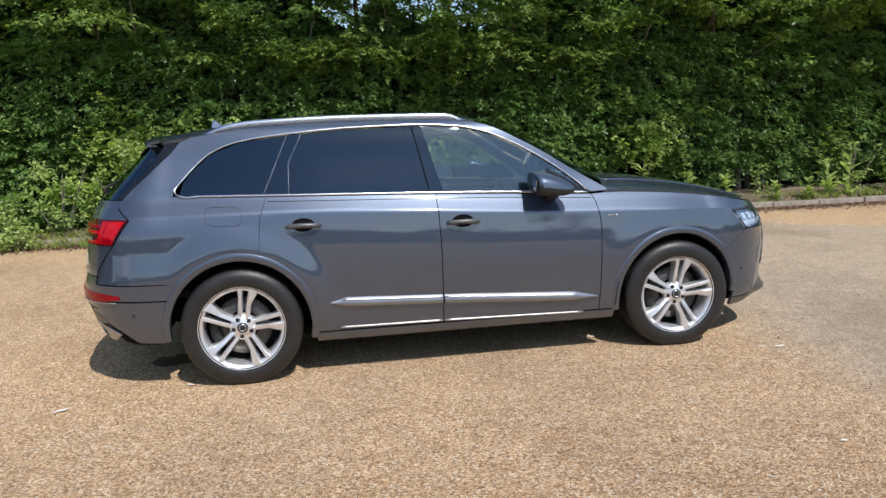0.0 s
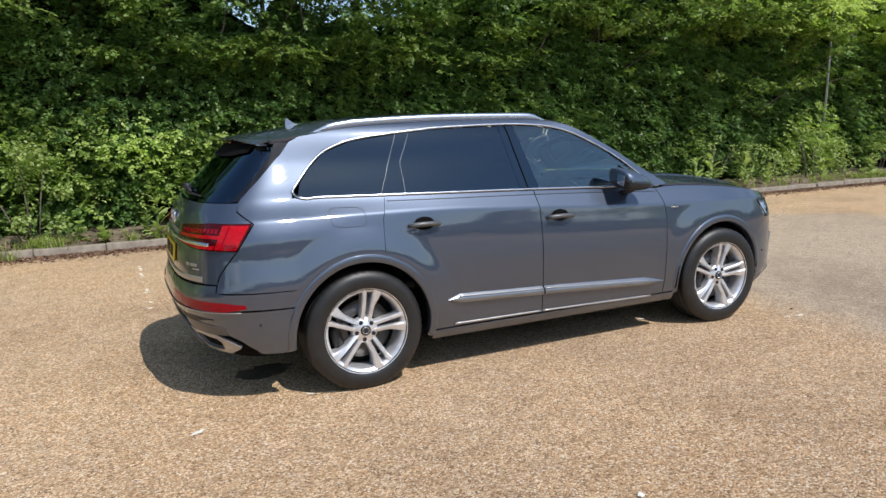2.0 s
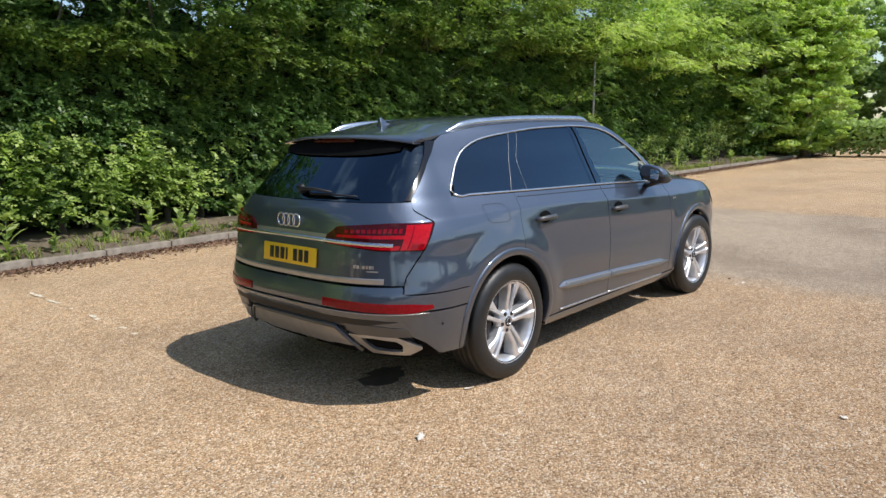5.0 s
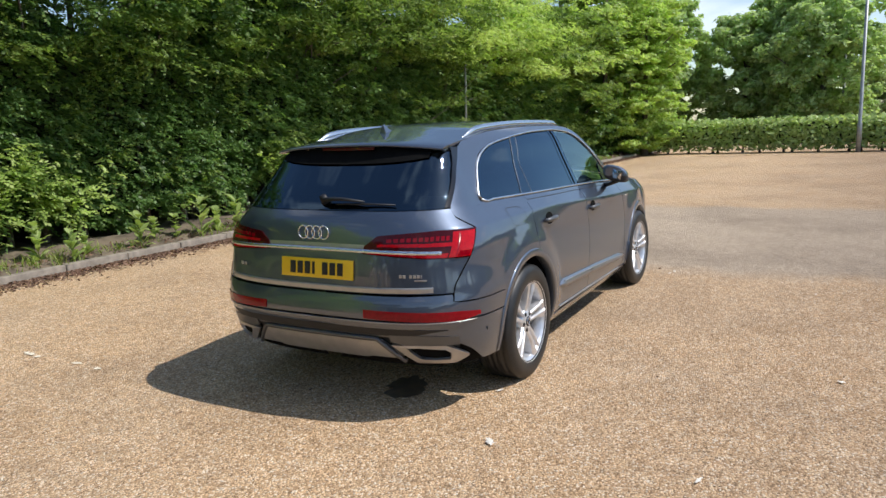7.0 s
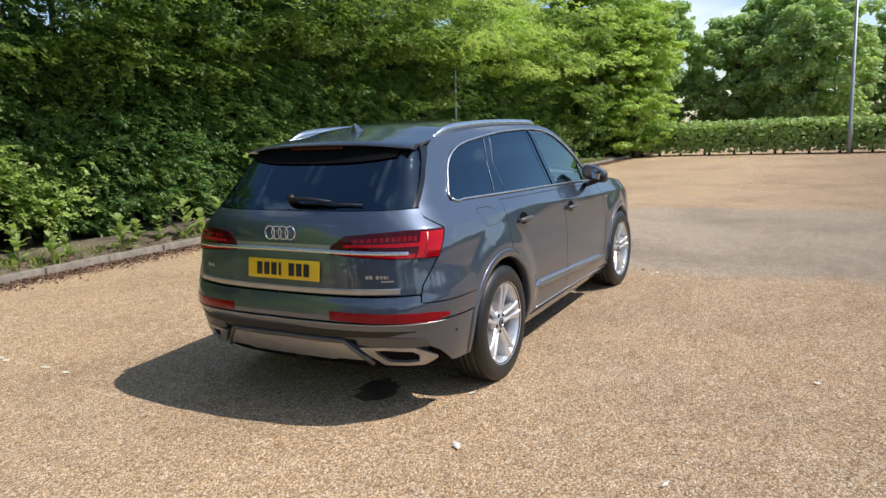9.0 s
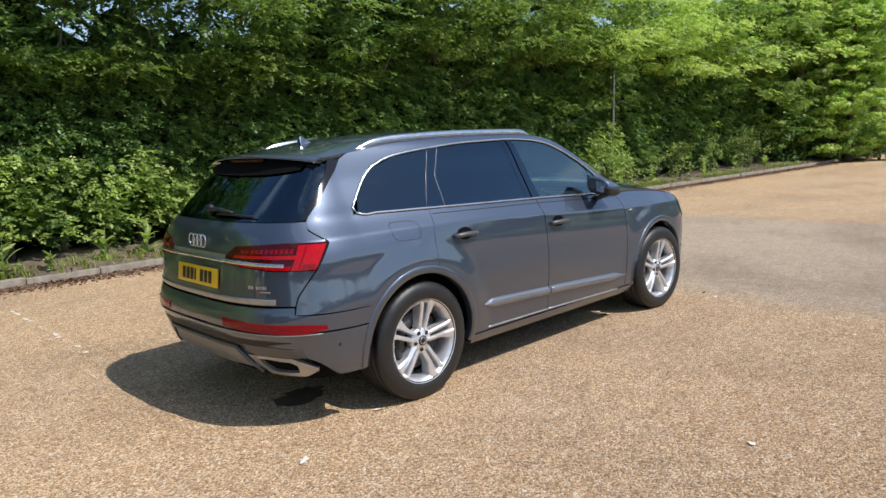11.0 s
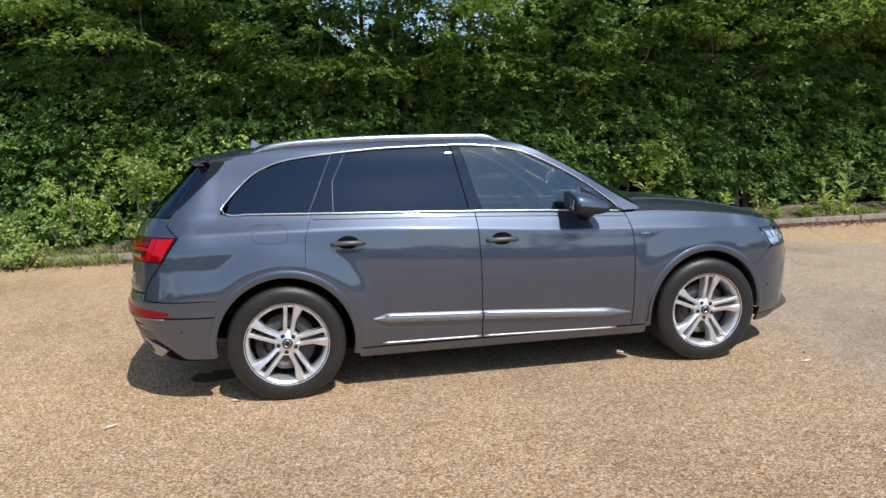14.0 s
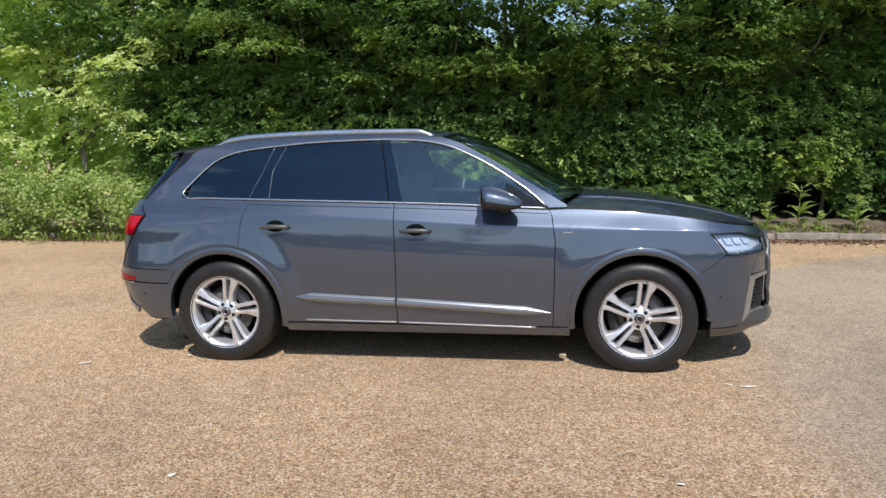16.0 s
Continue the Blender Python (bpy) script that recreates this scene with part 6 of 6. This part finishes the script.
    body_panel("nose_corner", ([(s_front(1.945, 0.948), 0.948), (s_front(2.15, 0.948), 0.948), (s_y(0.55, 0.888, False), 0.888), (FRONT_MID, 0.90)], [(FRONT_MID, 0.90), (FRONT_MID, 0.955)], [(s_front(1.93, 1.03), 1.03), (s_front(2.1, 1.0), 1.0), (s_front(2.3, 0.965), 0.965), (FRONT_MID, 0.955)], [(s_front(1.945, 0.948), 0.948), (s_front(1.93, 1.03), 1.03)]), 30, 6, PAINT, car, 0.001, -0.003, 0.02, m)
bm = bmesh.new()
rows = []
for z, o in ((0.39, 0.002), (0.358, 0.030), (0.338, 0.058), (0.318, 0.060), (0.288, 0.035), (0.25, 0.0)):
    row = []
    for y in np.linspace(-0.80, 0.80, 41):
        q = shell(s_y(abs(float(y)) + 1e-4, z, False), z, o * (1 - smooth(0.62, 0.80, abs(float(y)))))
        row.append(Vector((q.x, math.copysign(abs(q.y), y), q.z)))
    rows.append(row)
skin(bm, rows, 0.0, 1)
part("front_splitter", bm, LOWER, nose, "grey lower lip jutting from the bumper")
grille = empty("grille", (0, 0, 0), nose)
nose_strip("back", lambda y: 0.37, lambda y: 0.875, -0.55, 0.55, 24, 12, VOID, grille, -0.03, 0)
for i in range(9):
    bm = bmesh.new()
    y = -0.48 + 0.12 * i
    add_box(bm, (0.03, 0.016, 0.48 if abs(y) < 0.4 else 0.36), pose(2.45 - 0.1 * y * y, y, 0.63), 0.005)
    part("slat", bm, SILVER, grille)
bm = bmesh.new()
octo = [(-0.55, 0.50), (-0.55, 0.74), (-0.44, 0.885), (0.44, 0.885), (0.55, 0.74), (0.55, 0.50), (0.40, 0.37), (-0.40, 0.37)]
pts = [shell(s_y(abs(p.x) + 1e-4, p.y, False), p.y, 0.006) for p in resample(octo + octo[:1], 64)[:-1]]
add_tube(bm, [(q.x, math.copysign(q.y, p.x), q.z) for q, p in zip(pts, resample(octo + octo[:1], 64)[:-1])], 0.018, 8, True)
part("frame", bm, LOWER, grille, "dark grey grille frame")

# ---- rails and aerial on the roof ----
for m in (1, -1):
    rail = empty("roof_rail", (0, 0, 0), car)
    bm = bmesh.new()
    xs = np.linspace(-1.70, 0.06, 40)
    pts, rad = [], []
    for i, x in enumerate(xs):
        t = i / 39
        e = shell(float(x), roof_z(float(x)))
        end = smooth(0, 0.10, t) * (1 - smooth(0.93, 1.0, t))
        pts.append((float(x), (e.y + 0.040) * m, e.z + 0.002 + 0.020 * end))
        rad.append(0.005 + 0.016 * end)
    add_tube(bm, pts, rad, 12, flat=1.15)
    part("bar", bm, CHROME, rail, "bright aluminium roof rail")
    bm = bmesh.new()
    add_tube(bm, [(p[0], p[1], p[2] - 0.020) for p in pts[2:-1]], 0.020, 8)
    part("foot", bm, BLACK, rail)
bm = bmesh.new()
prof = [(-0.09, 0.0), (-0.085, 0.052), (-0.07, 0.060), (-0.02, 0.022), (0.06, 0.006), (0.085, 0.0)]
zt = 1.664
left, right = [], []
for x, z in prof:
    w = 0.026 if z < 0.01 else 0.012 if z < 0.05 else 0.005
    left.append(bm.verts.new((-1.615 + x, w, zt + z - 0.02)))
    right.append(bm.verts.new((-1.615 + x, -w, zt + z - 0.02)))
for i in range(len(prof) - 1):
    bm.faces.new((left[i], left[i + 1], right[i + 1], right[i]))
bm.faces.new(left[::-1])
bm.faces.new(right)
part("roof_aerial", bm, PAINT, car, "small fin aerial", False)


# ---- wheels ----
def wheel(x, side, steer=0.0):
    top = empty("wheel", (x, -0.845 * side, WHEEL_Z), car)
    top.rotation_euler = (0, 0, math.radians(steer) + (0 if side == 1 else math.pi))
    return top


def wheel_parts(top):
    # the wheel's outer face looks to -y
    bm = bmesh.new()
    R = TYRE_R
    prof = [(0.262, -0.118), (0.275, -0.128), (0.300, -0.134), (0.335, -0.133), (0.358, -0.126), (0.374, -0.112)]
    for y in np.linspace(-0.104, 0.104, 23):
        groove = any(abs(y - g_) < 0.006 for g_ in (-0.066, -0.022, 0.022, 0.066))
        prof.append((R - 0.0035 * (abs(y) / 0.104) ** 3 - (0.009 if groove else 0), float(y)))
    prof += [(0.374, 0.112), (0.358, 0.126), (0.30, 0.134), (0.262, 0.118)]
    rings = add_lathe(bm, prof, 96)
    # sipes across the shoulders
    for k in range(96):
        if k % 2 == 0:
            for i in (4, 5, 6, 7, 8, 9, -5, -6, -7, -8, -9, -10):
                v = rings[i][k]
                rr = math.hypot(v.co.x, v.co.z)
                v.co.x *= (rr - 0.004) / rr
                v.co.z *= (rr - 0.004) / rr
    for v in bm.verts:
        v.co.z = max(v.co.z, -WHEEL_Z + 0.001)
    bmesh.ops.recalc_face_normals(bm, faces=bm.faces)
    tyre = part("tyre", bm, RUBBER, top, "worn black road tyre")
    bm = bmesh.new()
    add_lathe(bm, [(0.276, -0.112), (0.278, -0.122), (0.271, -0.127), (0.265, -0.118), (0.250, -0.110), (0.243, -0.100), (0.238, -0.03), (0.240, 0.10)], 96)
    part("rim", bm, ALLOY, top, "silver alloy rim")
    bm = bmesh.new()
    add_lathe(bm, [(0.0, 0.02), (0.236, 0.02)], 48)
    part("barrel_back", bm, VOID, top)
    bm = bmesh.new()
    add_lathe(bm, [(0.10, -0.035), (0.185, -0.035), (0.185, -0.012), (0.10, -0.012)], 60)
    part("brake_disc", bm, IRON, top)
    bm = bmesh.new()
    add_tube(bm, [(0.178 * math.cos(t), -0.03, 0.178 * math.sin(t)) for t in np.linspace(math.radians(145), math.radians(218), 10)], [0.02] + [0.034] * 8 + [0.02], 10)
    part("brake_caliper", bm, BLACK, top)
    # five pairs of straight-sided spokes with a slot between; one of each pair flares into the rim
    for i in range(5):
        base = math.radians(82 + 72 * i)
        rad = Vector((math.cos(base), 0, math.sin(base)))
        tan = Vector((-math.sin(base), 0, math.cos(base)))
        for wide in (False, True):
            bm = bmesh.new()
            rows = []
            for t in np.linspace(0, 1, 13):
                u = 0.042 + 0.222 * t
                if wide:
                    v0 = -0.006 - 0.014 * t
                    v1 = -0.036 - 0.012 * t - 0.046 * max(0.0, (t - 0.48) / 0.52) ** 1.2
                else:
                    v0 = 0.006 + 0.013 * t
                    v1 = 0.033 + 0.012 * t + 0.016 * max(0.0, (t - 0.75) / 0.25) ** 2
                if t > 0.93:
                    v0 *= 0.35
                lo, hi = min(v0, v1), max(v0, v1)
                dpt = -0.086 - 0.030 * math.sin(t * 1.45)
                w_ = hi - lo
                row = []
                for v, y in ((lo, -0.03), (lo, dpt + 0.009), (lo + 0.14 * w_ + 0.002, dpt), (hi - 0.14 * w_ - 0.002, dpt - (0.006 if wide else 0.0)), (hi, dpt + 0.007), (hi, -0.03)):
                    p = rad * u + tan * v
                    k = min(1.0, 0.270 / max(1e-6, p.length))
                    row.append(p * k + Vector((0, y, 0)))
                rows.append(row)
            vs = [[bm.verts.new(p) for p in row] for row in rows]
            for a, b in zip(vs, vs[1:]):
                for q in range(5):
                    bm.faces.new((a[q], a[q + 1], b[q + 1], b[q]))
            bm.faces.new(vs[-1])
            bmesh.ops.recalc_face_normals(bm, faces=bm.faces)
            part("spoke", bm, ALLOY, top, smooth=False)
    bm = bmesh.new()
    add_lathe(bm, [(0.086, -0.04), (0.084, -0.080), (0.074, -0.090), (0.040, -0.094), (0.034, -0.097)], 40)
    part("hub", bm, ALLOY, top)
    bm = bmesh.new()
    add_lathe(bm, [(0.034, -0.090), (0.033, -0.101), (0.0, -0.103)], 28)
    part("hub_cap", bm, BLACK, top, "black hub cap")
    bm = bmesh.new()
    add_lathe(bm, [(0.024, -0.1015), (0.024, -0.1045), (0.019, -0.1045), (0.019, -0.1015)], 28)
    part("hub_ring", bm, CHROME, top)
    for i in range(5):
        t = math.radians(82 + 72 * i + 36)
        bm = bmesh.new()
        add_lathe(bm, [(0.0135, -0.088), (0.0135, -0.0965), (0.009, -0.0975), (0.0, -0.0975)], 10)
        for v in bm.verts:
            v.co += Vector((0.058 * math.cos(t), 0, 0.058 * math.sin(t)))
        part("bolt", bm, BLACK, top)


first = wheel(-AXLE, 1)
wheel_parts(first)
for x, side, steer in ((AXLE, 1, -2.0), (-AXLE, -1, 0), (AXLE, -1, -2.0)):
    w_ = wheel(x, side, steer)
    turn_ = w_.matrix_basis.copy()
    made = {first: w_}
    for c in first.children_recursive:
        d = c.copy()
        scene.collection.objects.link(d)
        d.parent = made.get(c.parent, w_)
        made[c] = d

# ---- inside of the car ----
def seat(x, y, wide=0.50):
    bm = bmesh.new()
    add_box(bm, (0.50, wide, 0.18), pose(x + 0.05, y, 0.72, 0, -6), 0.06, 3)
    add_box(bm, (0.17, wide, 0.62), pose(x - 0.24, y, 1.03, 0, -16), 0.06, 3)
    add_box(bm, (0.10, 0.27, 0.19), pose(x - 0.37, y, 1.41, 0, -10), 0.04, 3)
    return part("seat", bm, SEAT if x > 0 else CABIN, car, "pale grey leather front seat" if x > 0 else "dark seat row")


seat(0.02, -0.40)
seat(0.02, 0.40)
seat(-0.95, 0.0, 1.3)
bm = bmesh.new()
add_box(bm, (0.42, 1.50, 0.28), pose(0.80, 0, 0.98, 0, 10), 0.08, 3)
add_box(bm, (0.55, 0.24, 0.35), pose(0.40, 0, 0.72), 0.05)
part("dashboard", bm, CABIN, car)
bm = bmesh.new()
c = pose(0.46, -0.40, 1.03, 0, 62)
add_tube(bm, [c @ Vector((0.18 * math.cos(t), 0.18 * math.sin(t), 0)) for t in np.linspace(0, 2 * math.pi, 28, endpoint=False)], 0.014, 8, True)
add_box(bm, (0.11, 0.14, 0.03), c, 0.01)
for t in (0.0, 2.1, 4.2):
    add_tube(bm, [c @ Vector((0.05 * math.cos(t), 0.05 * math.sin(t), 0)), c @ Vector((0.175 * math.cos(t), 0.175 * math.sin(t), 0))], 0.014, 6)
part("steering_wheel", bm, BLACK, car)
bm = bmesh.new()
add_box(bm, (3.6, 1.5, 0.04), pose(-0.5, 0, 0.58))
add_box(bm, (0.04, 1.36, 0.62), pose(-1.75, 0, 0.92, 0, -8))
part("cabin_floor", bm, CABIN, car)
bm = bmesh.new()
rows = [[Vector((x, 0.60 * u, roof_z(x) + 0.0 + 0.02 * (1 - u * u))) for u in np.linspace(-1, 1, 9)] for x in np.linspace(-1.9, 0.02, 10)]
skin(bm, rows, 0, 1, Vector((0, 0, 3)))
part("headlining", bm, SEAT, car)
